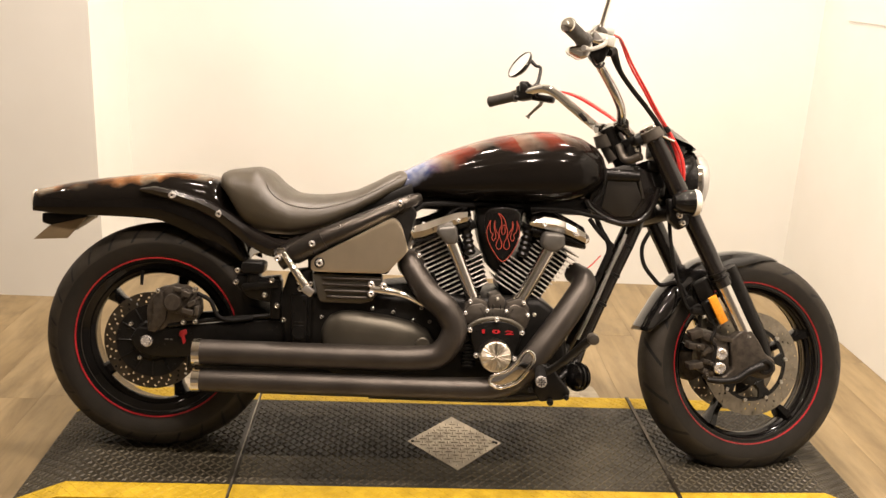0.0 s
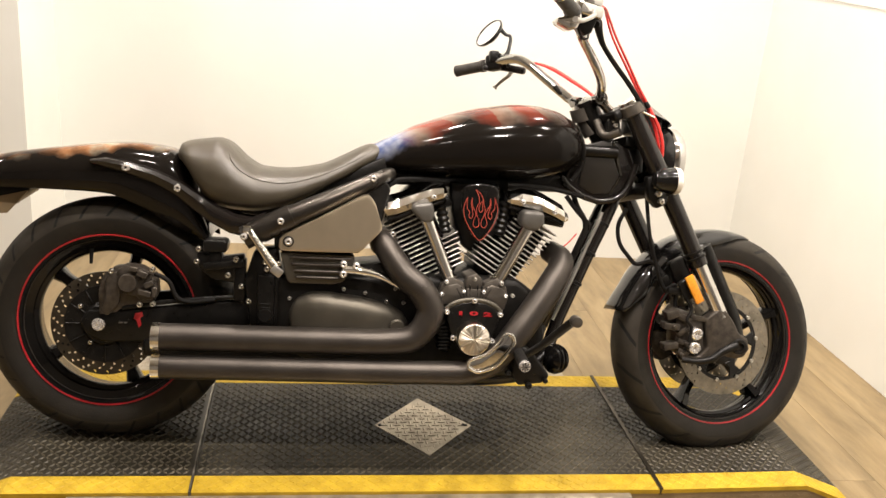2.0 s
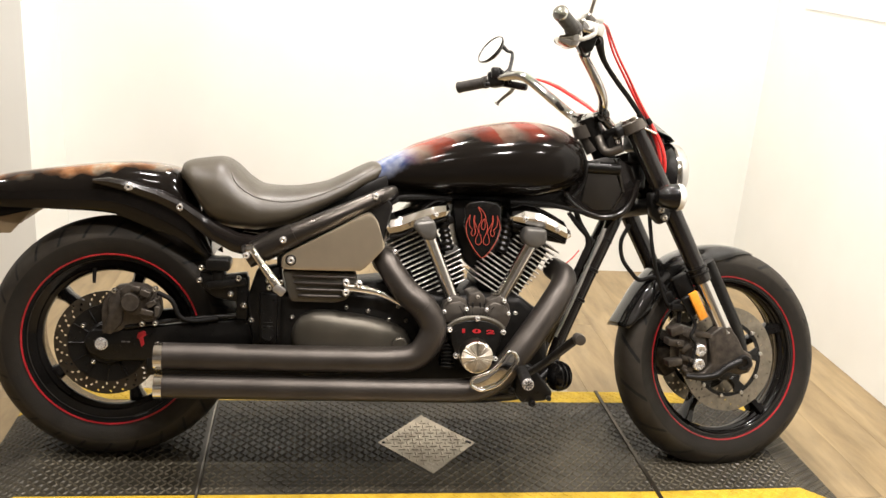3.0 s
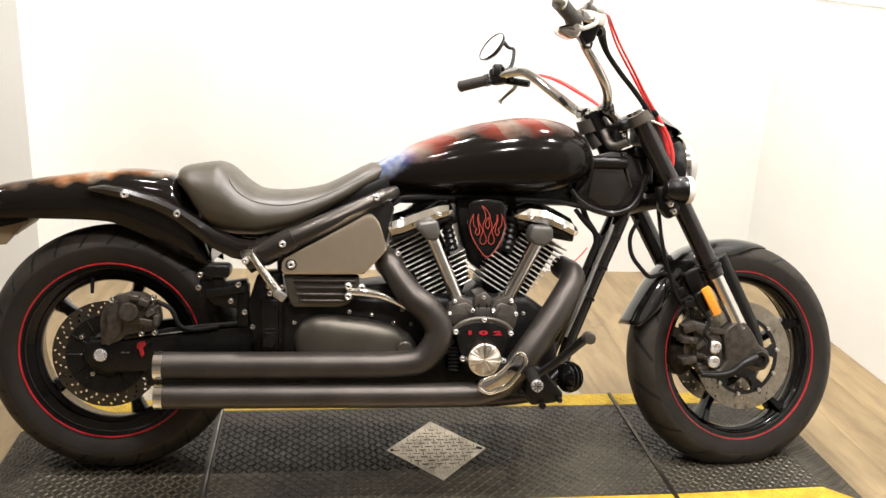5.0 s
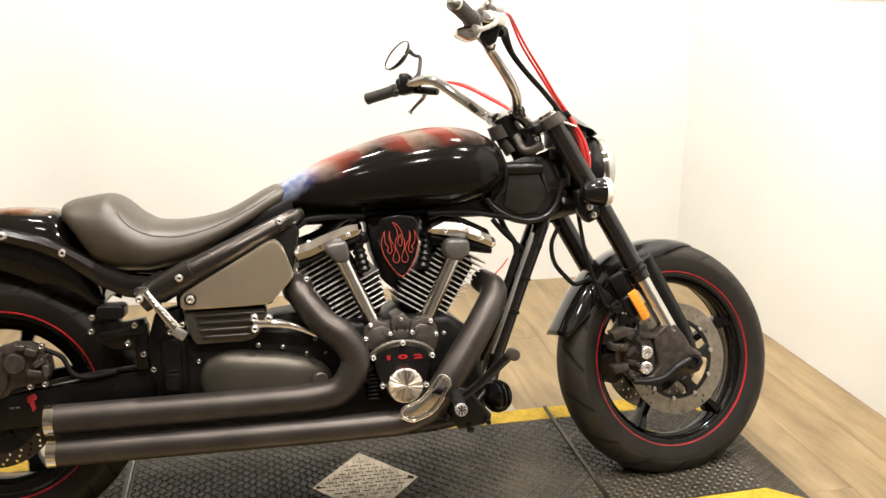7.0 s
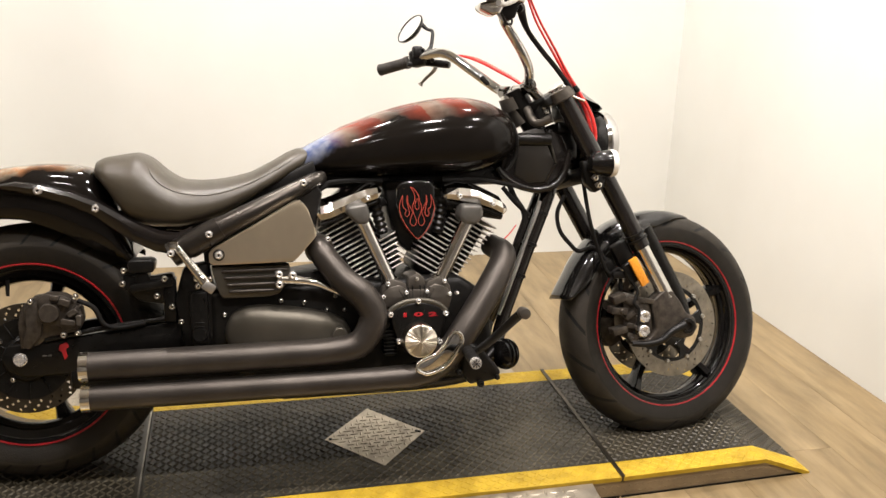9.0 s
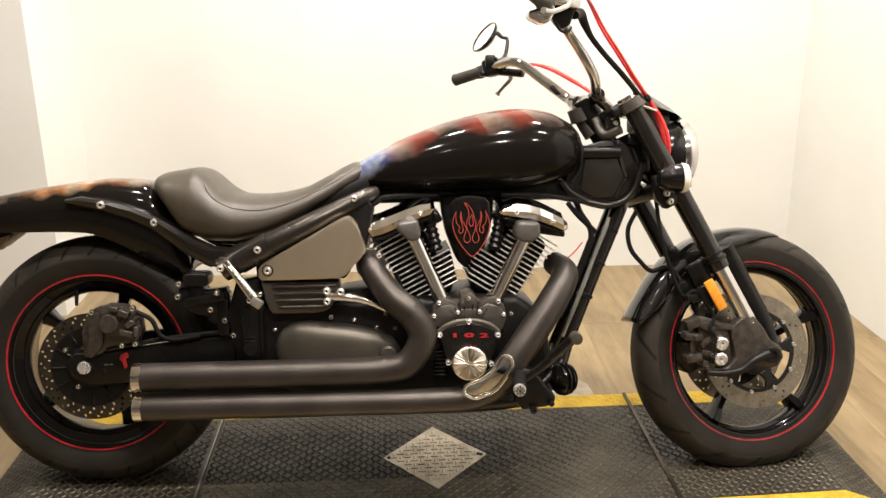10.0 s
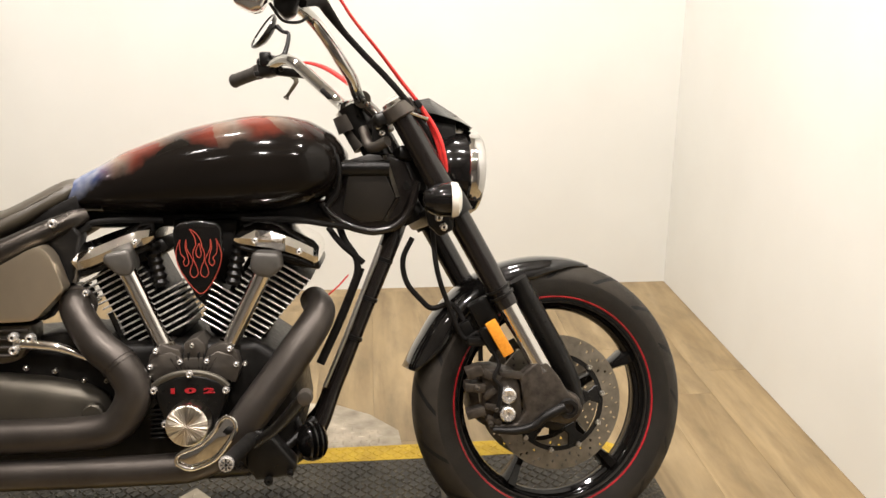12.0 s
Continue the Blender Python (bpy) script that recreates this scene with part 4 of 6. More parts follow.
part("plate_holder", join_bm(slab([(-0.325, 0.645), (-0.20, 0.648), (-0.20, 0.635), (-0.25, 0.60), (-0.325, 0.617)], -0.05, 0.05, 0.006, 2), box(0.012, 0.06, 0.05, (-0.235, -0.02, 0.62), 0.003, 2, (0, 35, 0))), SATIN, bike)
part("number_plate", slab([(-0.345, 0.571), (-0.30, 0.612), (-0.20, 0.638), (-0.252, 0.577)], -0.055, -0.051, 0.001, 1), SIDE, bike, "bare number plate bracket with a brownish sheen")

# frame tube, side covers
for s in (-1, 1):
    tb = part("seat_rail", tube([(0.352, s * 0.188, 0.553), (0.44, s * 0.192, 0.600), (0.56, s * 0.178, 0.656), (0.685, s * 0.14, 0.716), (0.72, s * 0.12, 0.73)], [0.030, 0.029, 0.026, 0.020, 0.015], 6, 20), RAILM, bike, "satin dark frame tube")
    part("collar", tube([(0.39, s * 0.192, 0.573), (0.468, s * 0.193, 0.614)], [0.032, 0.0305], 1, 24), RAILM, tb)
    for x, z in ((0.441, 0.602), (0.668, 0.716), (0.353, 0.560)):
        part("bolt", moved(bolt((x, 0, z), 0.009), Matrix.Translation((0, s * (0.222 if x < 0.5 else 0.165), 0)) @ Matrix.Scale(-s, 4, (0, 1, 0))), BOLTS, tb, "chrome bolt")
COVER_TOP = [(0.437, 0.553), (0.447, 0.567), (0.641, 0.674), (0.655, 0.676), (0.672, 0.662), (0.694, 0.596)]
COVER_LOW = [(0.437, 0.535), (0.445, 0.527), (0.632, 0.528), (0.643, 0.532), (0.684, 0.577), (0.694, 0.590)]
cover = part("side_cover", pillow(COVER_TOP, COVER_LOW, -0.165, -0.205, 0.013, 30.0), SIDECOVER, bike, "satin graphite side cover")
part("bolt", bolt((0.461, -0.213, 0.551), 0.010), BOLTS, cover, "chrome bolt")
part("bolt_seat", moved(lathe([(0.011, -0.2145), (0.0135, -0.2135), (0.014, -0.20), (0.011, -0.20)], 24, closed=True), Matrix.Translation((0.461, 0, 0.551))), SATIN, cover)
# added filler that keeps the gap between rail and cover dark
part("cover_backing", slab([(0.425, 0.520), (0.422, 0.572), (0.50, 0.612), (0.60, 0.665), (0.70, 0.715), (0.715, 0.690), (0.695, 0.600), (0.640, 0.520)], -0.149, -0.10, 0.004, 1), DULLBLACK, bike, "black filler panel added behind the side cover")
ribs = part("ribbed_cover", slab([(0.440, 0.522), (0.628, 0.519), (0.628, 0.486), (0.60, 0.450), (0.575, 0.443), (0.466, 0.443), (0.458, 0.455)], -0.195, -0.13, 0.006, 2), PILLOW, bike, "black ribbed engine cover")
for k, (xa, xb, z) in enumerate(((0.468, 0.62, 0.510), (0.472, 0.618, 0.493), (0.478, 0.612, 0.476), (0.482, 0.598, 0.460))):
    part("rib", tube([(xa, -0.194, z), (xa + 0.012, -0.199, z), (xb - 0.012, -0.199, z), (xb, -0.194, z)], [0.002, 0.0042, 0.0042, 0.002], 3, 10), EXHAUST, ribs)

part("lower_frame_rail", join_bm(box(0.82, 0.05, 0.12, (0.55, -0.125, 0.255), 0.015, 2), box(0.30, 0.04, 0.05, (0.25, -0.12, 0.255), 0.012, 2)), SATIN, bike)

# black brackets and shock under the seat
shock = part("reservoir", join_bm(slab([(0.249, 0.510), (0.247, 0.535), (0.255, 0.543), (0.302, 0.543), (0.310, 0.535), (0.306, 0.510)], -0.165, -0.095, 0.008, 3), slab([(0.262, 0.470), (0.262, 0.514), (0.296, 0.514), (0.296, 0.470)], -0.155, -0.105, 0.008, 2)), SATIN, bike, "black fluid reservoir")
part("shock_bracket", join_bm(slab([(0.232, 0.505), (0.236, 0.47), (0.27, 0.44), (0.33, 0.43), (0.352, 0.46), (0.350, 0.505), (0.30, 0.498)], -0.150, -0.10, 0.006, 2), box(0.10, 0.03, 0.02, (0.30, -0.15, 0.478), 0.005, 2, (0, -8, 0)), box(0.03, 0.05, 0.11, (0.340, -0.13, 0.44), 0.006, 2)), SATIN, bike)
part("frame_plate", join_bm(slab([(0.375, 0.52), (0.352, 0.44), (0.372, 0.31), (0.45, 0.30), (0.448, 0.45), (0.435, 0.53)], -0.165, -0.10, 0.008, 2), slab([(0.385, 0.46), (0.388, 0.33), (0.43, 0.33), (0.43, 0.46)], -0.178, -0.16, 0.006, 2)), SATIN, bike, "black frame casting")
for q in ((0.331, 0.495, -0.168), (0.237, 0.517, -0.153), (0.233, 0.485, -0.153), (0.311, 0.452, -0.153), (0.345, 0.425, -0.158), (0.405, 0.492, -0.168), (0.408, 0.474, -0.168), (0.365, 0.388, -0.16)):
    part("bolt", bolt((q[0], q[2], q[1]), 0.0075), STEEL, bike)
part("embossed_cap", moved(lathe([(0.004, -0.1805), (0.016, -0.181), (0.018, -0.178), (0.018, -0.17)], 24), Matrix.Translation((0.408, 0, 0.355))), SATIN, bike)
for z in (0.385, 0.375):
    part("embossed_line", box(0.026, 0.003, 0.003, (0.408, -0.179, z), 0.001, 1), CASE, bike)

# chrome passenger peg, folded up
peg = part("passenger_peg", join_bm(tube([(0.366, -0.222, 0.575), (0.43, -0.232, 0.487)], [0.008, 0.012], 1, 12, flat=0.7), *[box(0.013, 0.012, 0.006, (0.378 + 0.0062 * k, -0.236, 0.562 - 0.0085 * k), 0.002, 1, (0, 36, 0)) for k in range(8)]), CHROME, bike, "folded chrome passenger footpeg")
part("peg_end", box(0.030, 0.016, 0.022, (0.436, -0.234, 0.479), 0.004, 2, (0, 36, 0)), ALU, peg)
part("peg_clevis", box(0.022, 0.026, 0.022, (0.360, -0.212, 0.578), 0.005, 2), CHROME, peg)
part("bolt", bolt((0.438, -0.19, 0.492), 0.007), STEEL, bike)

# engine: gearbox side, cam cover, details
GEAR_TOP = [(0.466, 0.362), (0.474, 0.386), (0.490, 0.408), (0.520, 0.421), (0.560, 0.423), (0.650, 0.412), (0.720, 0.396), (0.758, 0.376), (0.775, 0.346)]
GEAR_LOW = [(0.466, 0.350), (0.476, 0.316), (0.500, 0.290), (0.540, 0.280), (0.740, 0.284), (0.762, 0.300), (0.775, 0.334)]
gear = part("clutch_cover", pillow(GEAR_TOP, GEAR_LOW, -0.155, -0.214, 0.006, 3.4), PILLOW, bike, "rounded graphite side case")
part("case_flange", pillow([(x, z + 0.006) for x, z in GEAR_TOP], [(x, z - 0.006) for x, z in GEAR_LOW], -0.150, -0.168, 0.0, 12.0), SATIN, gear)
part("plug", moved(lathe([(0.003, -0.222), (0.017, -0.222), (0.020, -0.219), (0.020, -0.20)], 28), Matrix.Translation((0.742, 0, 0.342))), PILLOW, gear)
part("gearbox", join_bm(slab([(0.47, 0.42), (0.50, 0.44), (0.66, 0.455), (0.80, 0.44), (0.80, 0.38), (0.60, 0.40), (0.48, 0.40)], -0.165, 0.0, 0.010, 2), slab([(0.62, 0.49), (0.64, 0.455), (0.80, 0.43), (0.80, 0.47), (0.70, 0.50)], -0.16, 0.0, 0.012, 2)), CASE, bike)
for q in ((0.468, 0.401), (0.604, 0.429), (0.660, 0.421), (0.715, 0.400), (0.737, 0.435), (0.760, 0.398)):
    part("bolt", bolt((q[0], -0.172, q[1]), 0.0055), STEEL, bike)
lever = part("shift_linkage", tube([(0.598, -0.205, 0.486), (0.65, -0.207, 0.481), (0.695, -0.205, 0.470), (0.75, -0.195, 0.44)], [0.0115, 0.0105, 0.0085, 0.005], 6, 14), CHROME, bike, "chrome linkage arm")
for q in ((0.600, 0.500), (0.600, 0.475), (0.632, 0.497)):
    part("bolt", bolt((q[0], -0.214, q[1]), 0.0095, h=0.012), BOLTS, lever)
cam_o = [(0.863, 0.392), (0.880, 0.405), (0.906, 0.415), (0.936, 0.418), (0.966, 0.414), (0.992, 0.403), (1.008, 0.388), (1.000, 0.355), (0.985, 0.315), (0.965, 0.288), (0.936, 0.280), (0.906, 0.288), (0.886, 0.315), (0.872, 0.355)]
camc = part("cam_cover", slab(cam_o, -0.232, -0.17, 0.006, 3), SATIN, bike, "black fan-shaped cam cover with red figures")
part("cover_rim", tube([(x, -0.227, z + 0.003) for x, z in cam_o[:7]], 0.0068, 4, 12), PILLOW, camc)
for q in ((0.866, 0.390), (0.936, 0.420), (1.005, 0.386), (0.885, 0.322), (0.988, 0.316)):
    part("bolt", bolt((q[0], -0.234, q[1]), 0.007), BOLTS, camc)
part("cam_case", join_bm(slab([(0.855, 0.400), (0.845, 0.43), (0.865, 0.452), (0.895, 0.458), (0.915, 0.445), (0.962, 0.445), (0.985, 0.458), (1.015, 0.448), (1.03, 0.425), (1.02, 0.392), (0.936, 0.42)], -0.203, -0.12, 0.003, 2), slab([(0.915, 0.44), (0.92, 0.475), (0.945, 0.485), (0.96, 0.47), (0.962, 0.44)], -0.195, -0.10, 0.003, 2)), TAPPET, bike, "dark engine case above the cam cover")
for q in ((0.938, 0.472), (1.040, 0.432), (0.852, 0.41)):
    part("bolt", bolt((q[0], -0.207, q[1]), 0.0052), STEEL, bike)
for sx in (-1, 1):
    cx = 0.938 + sx * 0.052
    blk = part("tappet_block", slab([(cx - sx * 0.034, 0.432), (cx - sx * 0.024, 0.462), (cx + sx * 0.010, 0.474), (cx + sx * 0.034, 0.452), (cx + sx * 0.040, 0.420), (cx, 0.424)][::sx], -0.200, -0.10, 0.0025, 2), TAPPET, bike, "grey cast tappet block")
    for q in ((-0.026, 0.438), (0.032, 0.430), (0.020, 0.462)):
        part("bolt", bolt((cx + sx * q[0], -0.202, q[1]), 0.0058), BOLTS, blk)
    for k in range(4):
        part("case_rib", box(0.004, 0.03, 0.034, (0.938 + sx * (0.010 + 0.009 * k), -0.188, 0.438 - 0.002 * k), 0.001, 1, (0, sx * 10 * k, 0)), CASE, bike)
cap_ob = part("points_cap", moved(lathe([(0.001, -0.2755), (0.036, -0.2755), (0.0405, -0.272), (0.042, -0.266), (0.042, -0.22)], 64), Matrix.Identity(4)), SPUN, bike, "round spun steel cap")
cap_ob.location = (0.934, 0, 0.327)


def digits(text, size, parent, m, mat, depth=0.001, name="figures"):
    cu = bpy.data.curves.new(name, "FONT")
    cu.offset = 0.0008
    cu.body, cu.size, cu.extrude, cu.align_x, cu.align_y = text, size, depth, "CENTER", "CENTER"
    tmp = new("tmp", cu)
    me = bpy.data.meshes.new_from_object(tmp.evaluated_get(bpy.context.evaluated_depsgraph_get()))
    bpy.data.objects.remove(tmp)
    ob = new(name, me)
    me.materials.append(mat)
    me.transform(m)
    ob.parent = parent
    return ob


for ch, x, z in (("1", 0.902, 0.3865), ("0", 0.936, 0.3865), ("2", 0.972, 0.385)):
    digits(ch, 0.0185, camc, Matrix.Translation((x, -0.2335, z)) @ pose(0, 0, 0, 90, 0, 0) @ Matrix.Diagonal((2.3, 0.74, 1, 1)), RED)
part("oil_filter_fins", join_bm(*[box(0.036, 0.05, 0.0035, (0.868, -0.19, 0.288 + 0.0095 * k), 0.001, 1) for k in range(7)], box(0.028, 0.04, 0.07, (0.868, -0.185, 0.315), 0.004, 1)), CASE, bike)
part("drain_elbow", join_bm(box(0.02, 0.03, 0.04, (0.850, -0.195, 0.345), 0.006, 2), moved(lathe([(0.004, -0.012), (0.009, -0.012), (0.009, 0.01)], 12), Matrix.Translation((0.858, -0.205, 0.362)))), CASE, bike)

# pushrod tubes and their caps
for name, cap_pts, a, b in (("r", [(0.768, 0.640), (0.771, 0.656), (0.820, 0.664), (0.828, 0.632), (0.822, 0.612), (0.796, 0.612)], (0.808, 0.622), (0.879, 0.456)),
                            ("f", [(1.052, 0.622), (1.060, 0.655), (1.114, 0.652), (1.117, 0.618), (1.094, 0.600), (1.066, 0.604)], (1.078, 0.610), (1.002, 0.458))):
    tb = part("pushrod_tube", tube([(a[0], -0.172, a[1]), (b[0], -0.172, b[1])], [0.0178, 0.0178], 1, 28), CHROME, bike, "chrome pushrod tube")
    part("tube_cap", slab(cap_pts, -0.198, -0.13, 0.010, 3), CAPGREY, tb, "grey rounded cap")
    d = (Vector(b) - Vector(a)).normalized()
    part("tube_nut", tube([(b[0] - d.x * 0.014, -0.172, b[1] - d.y * 0.014), (b[0] + d.x * 0.010, -0.172, b[1] + d.y * 0.010)], [0.0215, 0.0225], 1, 6), CHROME, tb, "bright hexagonal nut")
    part("tube_base", tube([(b[0], -0.172, b[1]), (b[0] + d.x * 0.045, -0.168, b[1] + d.y * 0.045)], [0.022, 0.029], 1, 20), PILLOW, tb)
    for f in (0.35, 0.75):
        q = (b[0] + d.x * 0.045 * f, -0.172 + 0.004 * f, b[1] + d.y * 0.045 * f)
        part("collar", tube([(q[0] - d.x * 0.003, q[1], q[2] - d.y * 0.003), (q[0] + d.x * 0.003, q[1], q[2] + d.y * 0.003)], 0.024 + 0.008 * f, 1, 24), PILLOW, tb)
for xa, za, xb, zb in ((0.846, 0.655, 0.867, 0.580), (1.028, 0.655, 1.008, 0.580)):
    steps = [k / 12 for k in range(13)]
    part("inner_tube", tube([(xa + (xb - xa) * f, -0.12 - 0.01 * f, za + 0.012 + (zb - za - 0.012) * f) for f in steps], [0.019, 0.019] + [0.017 if k % 2 else 0.0125 for k in range(10)] + [0.011], 1, 18), SATIN, bike, "black ribbed rubber damper")
for xa, za, xb, zb in ((0.795, 0.44, 0.762, 0.53),):
    part("stud", tube([(xa, -0.13, za), (xb, -0.135, zb)], 0.006, 1, 8), SATIN, bike)

# heads above the fins
part("cylinder_head", slab([(0.70, 0.612), (0.702, 0.640), (0.80, 0.66), (0.87, 0.68), (0.885, 0.655), (0.80, 0.615)], -0.12, 0.10, 0.008, 2), SATIN, bike)
part("cylinder_head", slab([(1.02, 0.64), (1.01, 0.668), (1.10, 0.655), (1.187, 0.63), (1.190, 0.605), (1.10, 0.62)], -0.12, 0.10, 0.008, 2), SATIN, bike)
for q in ((0.816, 0.672), (0.735, 0.66), (1.112, 0.668), (1.16, 0.648), (1.05, 0.675)):
    part("bolt", bolt((q[0], -0.142, q[1]), 0.007), BOLTS, bike)

# air cleaner shield with the flame outline
sh = [(0.900, 0.700), (0.912, 0.712), (0.948, 0.718), (0.985, 0.712), (0.996, 0.700), (0.998, 0.655), (0.986, 0.612), (0.968, 0.582), (0.948, 0.560), (0.930, 0.582), (0.912, 0.612), (0.900, 0.655)]
shield = part("shield_plate", slab(sh, -0.165, -0.145, 0.005, 3), GLOSS, bike, "black shield plate with red flame outlines")
part("shield_mount", tube([(0.948, -0.15, 0.66), (0.948, -0.02, 0.66)], 0.03, 1, 20), SATIN, shield)


def line(points, r=0.0010, y=-0.1665, n=5):
    return tube([(x, y, z) for x, z in points], r, n, 6)


OUTLINE = [(0.914, 0.679), (0.907, 0.662), (0.905, 0.647), (0.910, 0.624), (0.924, 0.598), (0.940, 0.577), (0.951, 0.569), (0.963, 0.576), (0.978, 0.597), (0.990, 0.622), (0.995, 0.645), (0.992, 0.663), (0.985, 0.680)]
OUTER = [(0.914, 0.679), (0.913, 0.664), (0.915, 0.650), (0.922, 0.641), (0.919, 0.633), (0.924, 0.625), (0.930, 0.633), (0.928, 0.647), (0.924, 0.664), (0.926, 0.679)]
INNER = [(0.926, 0.679), (0.927, 0.661), (0.934, 0.646), (0.938, 0.635), (0.933, 0.620), (0.932, 0.609), (0.939, 0.602), (0.947, 0.608), (0.946, 0.621), (0.940, 0.637), (0.939, 0.653), (0.945, 0.668)]
CROWN = [(0.945, 0.668), (0.943, 0.684), (0.934, 0.700), (0.946, 0.691), (0.954, 0.678), (0.957, 0.666)]
EYE = [(0.952, 0.671), (0.946, 0.660), (0.945, 0.649), (0.950, 0.642), (0.955, 0.648), (0.954, 0.660), (0.952, 0.671)]


def mirrored(points, cx=0.950):
    return [(2 * cx - x, z) for x, z in points]


for pts in (OUTLINE, OUTER, mirrored(OUTER), INNER, mirrored(INNER), CROWN, EYE):
    part("flame_line", line(pts, 0.0010), FLAME, shield)

# footboard controls
guard = part("heel_guard", slab([(0.918, 0.262), (0.922, 0.280), (0.965, 0.298), (0.990, 0.322), (1.005, 0.345), (1.018, 0.350), (1.030, 0.340), (1.029, 0.318), (0.995, 0.272), (0.965, 0.256), (0.940, 0.251)], -0.296, -0.282, 0.004, 3), DARKCHROME, bike, "chrome heel guard")
part("guard_rim", tube([(0.918, -0.300, 0.262), (0.922, -0.300, 0.280), (0.965, -0.300, 0.298), (0.990, -0.300, 0.322), (1.005, -0.300, 0.345), (1.018, -0.300, 0.350), (1.030, -0.300, 0.340), (1.029, -0.300, 0.318), (0.995, -0.300, 0.272), (0.965, -0.300, 0.256), (0.940, -0.300, 0.251), (0.918, -0.300, 0.262)], 0.0042, 4, 10), CHROME, guard, "bright raised rim")
part("peg_bracket", slab([(1.040, 0.235), (1.044, 0.300), (1.058, 0.312), (1.090, 0.298), (1.140, 0.236), (1.138, 0.222), (1.120, 0.212), (1.060, 0.205)], -0.255, -0.20, 0.008, 3), SATIN, bike, "black triangular footpeg bracket")
fp = part("footpeg", tube([(1.055, -0.25, 0.292), (1.033, -0.42, 0.300)], [0.014, 0.0145], 1, 24), RUBBER, bike, "black footpeg with a star-slotted end cap")
star = [lathe([(0.001, -0.006), (0.0125, -0.006), (0.014, -0.003), (0.014, 0.004)], 28)]
part("end_cap", moved(star[0], pose(1.0325, -0.424, 0.300)), BOLTS, fp, "bright end cap")
part("cap_slots", moved(join_bm(*[box(0.0028, 0.003, 0.0066, (0.0076 * math.sin(a), -0.0058, 0.0076 * math.cos(a)), 0.0008, 1, (0, math.degrees(a), 0)) for a in (math.pi * k / 4 for k in range(8))], lathe([(0.003, -0.0072), (0.003, -0.004)], 12)), pose(1.0325, -0.424, 0.300)), SATIN, fp)
part("brake_pedal", tube([(1.06, -0.27, 0.285), (1.11, -0.29, 0.325), (1.158, -0.335, 0.385), (1.169, -0.350, 0.399)], [0.010, 0.011, 0.012, 0.010], 5, 14, flat=0.7), SATIN, bike, "black brake pedal arm")
part("pedal_knob", moved(lathe([(0.004, -0.018), (0.013, -0.016), (0.015, 0), (0.013, 0.016), (0.004, 0.018)], 18), pose(1.169, -0.358, 0.399)), TAPPET, bike, "worn metal pedal end")
horn = part("horn", moved(lathe([(0.012, 0.034), (0.036, 0.032), (0.043, 0.026), (0.034, 0.021), (0.048, 0.017), (0.049, 0.013), (0.037, 0.008), (0.050, 0.003), (0.050, -0.001), (0.037, -0.006), (0.047, -0.010), (0.045, -0.015), (0.030, -0.022), (0.016, -0.030)], 36), pose(1.164, -0.205, 0.266, 0, 0, -62) @ Matrix.Diagonal((0.76, 0.85, 0.80, 1))), GLOSS, bike, "round ribbed black horn")
part("horn_bracket", tube([(1.150, -0.19, 0.275), (1.135, -0.16, 0.300), (1.150, -0.12, 0.335)], 0.008, 4, 10), SATIN, horn)
part("crash_link", tube([(1.06, -0.22, 0.225), (1.12, -0.20, 0.26), (1.17, -0.16, 0.30)], 0.010, 5, 12), SATIN, bike)
for q, r in (((1.085, -0.262, 0.208), 0.009), ((1.128, -0.262, 0.222), 0.007), ((1.03, -0.258, 0.24), 0.008)):
    part("bolt", bolt(q, r), SATIN, bike)

# frame: down tubes and the neck
for s in (-1, 1):
    part("down_tube", tube([(1.350, s * 0.020, 0.690), (1.337, s * 0.030, 0.651), (1.277, s * 0.038, 0.507), (1.212, s * 0.052, 0.352), (1.150, s * 0.085, 0.225), (1.02, s * 0.10, 0.185), (0.60, s * 0.11, 0.185)], [0.0235, 0.0205, 0.0185, 0.0180, 0.019, 0.021, 0.021], 7, 20), FORKB, bike, "glossy black frame down tube")
# thin aluminium line that stands in for the highlight on the tube
part("tube_highlight", tube([(1.316, -0.046, 0.648), (1.304, -0.050, 0.615), (1.276, -0.053, 0.548), (1.246, -0.059, 0.475), (1.214, -0.066, 0.40), (1.188, -0.072, 0.345)], [0.0046, 0.0052, 0.0040, 0.0052, 0.0040, 0.0046], 6, 10), ALU, bike, "thin bright line modelled as the down tube's highlight")
for pts, r in (([(1.225, -0.05, 0.700), (1.240, -0.06, 0.660), (1.262, -0.062, 0.625), (1.264, -0.062, 0.590), (1.244, -0.062, 0.535)], 0.0075),
               ([(1.205, -0.06, 0.690), (1.232, -0.07, 0.655), (1.278, -0.06, 0.612)], 0.0065),
               ([(1.272, -0.05, 0.600), (1.226, -0.055, 0.490), (1.180, -0.065, 0.395)], 0.0095)):
    part("loom_sleeve", tube(pts, r, 6, 12), RUBBER, bike, "black wiring sleeve behind the down tube")
for f in (0.12, 0.40, 0.68):
    q = Vector((1.337, -0.030, 0.651)).lerp(Vector((1.212, -0.052, 0.352)), f)
    part("band", moved(lathe([(0.0175, -0.005), (0.0212, -0.004), (0.0212, 0.004), (0.0175, 0.005)], 24, closed=True), Matrix.Translation(q) @ Vector((0.385, 0.07, 0.92)).to_track_quat("Y", "Z").to_matrix().to_4x4()), SATIN, bike)
PANEL = surface("satin_brown_black", (0.012, 0.0103, 0.0082), (0.018, 0.0155, 0.0125), 8, (0.30, 0.38), spec=0.45)
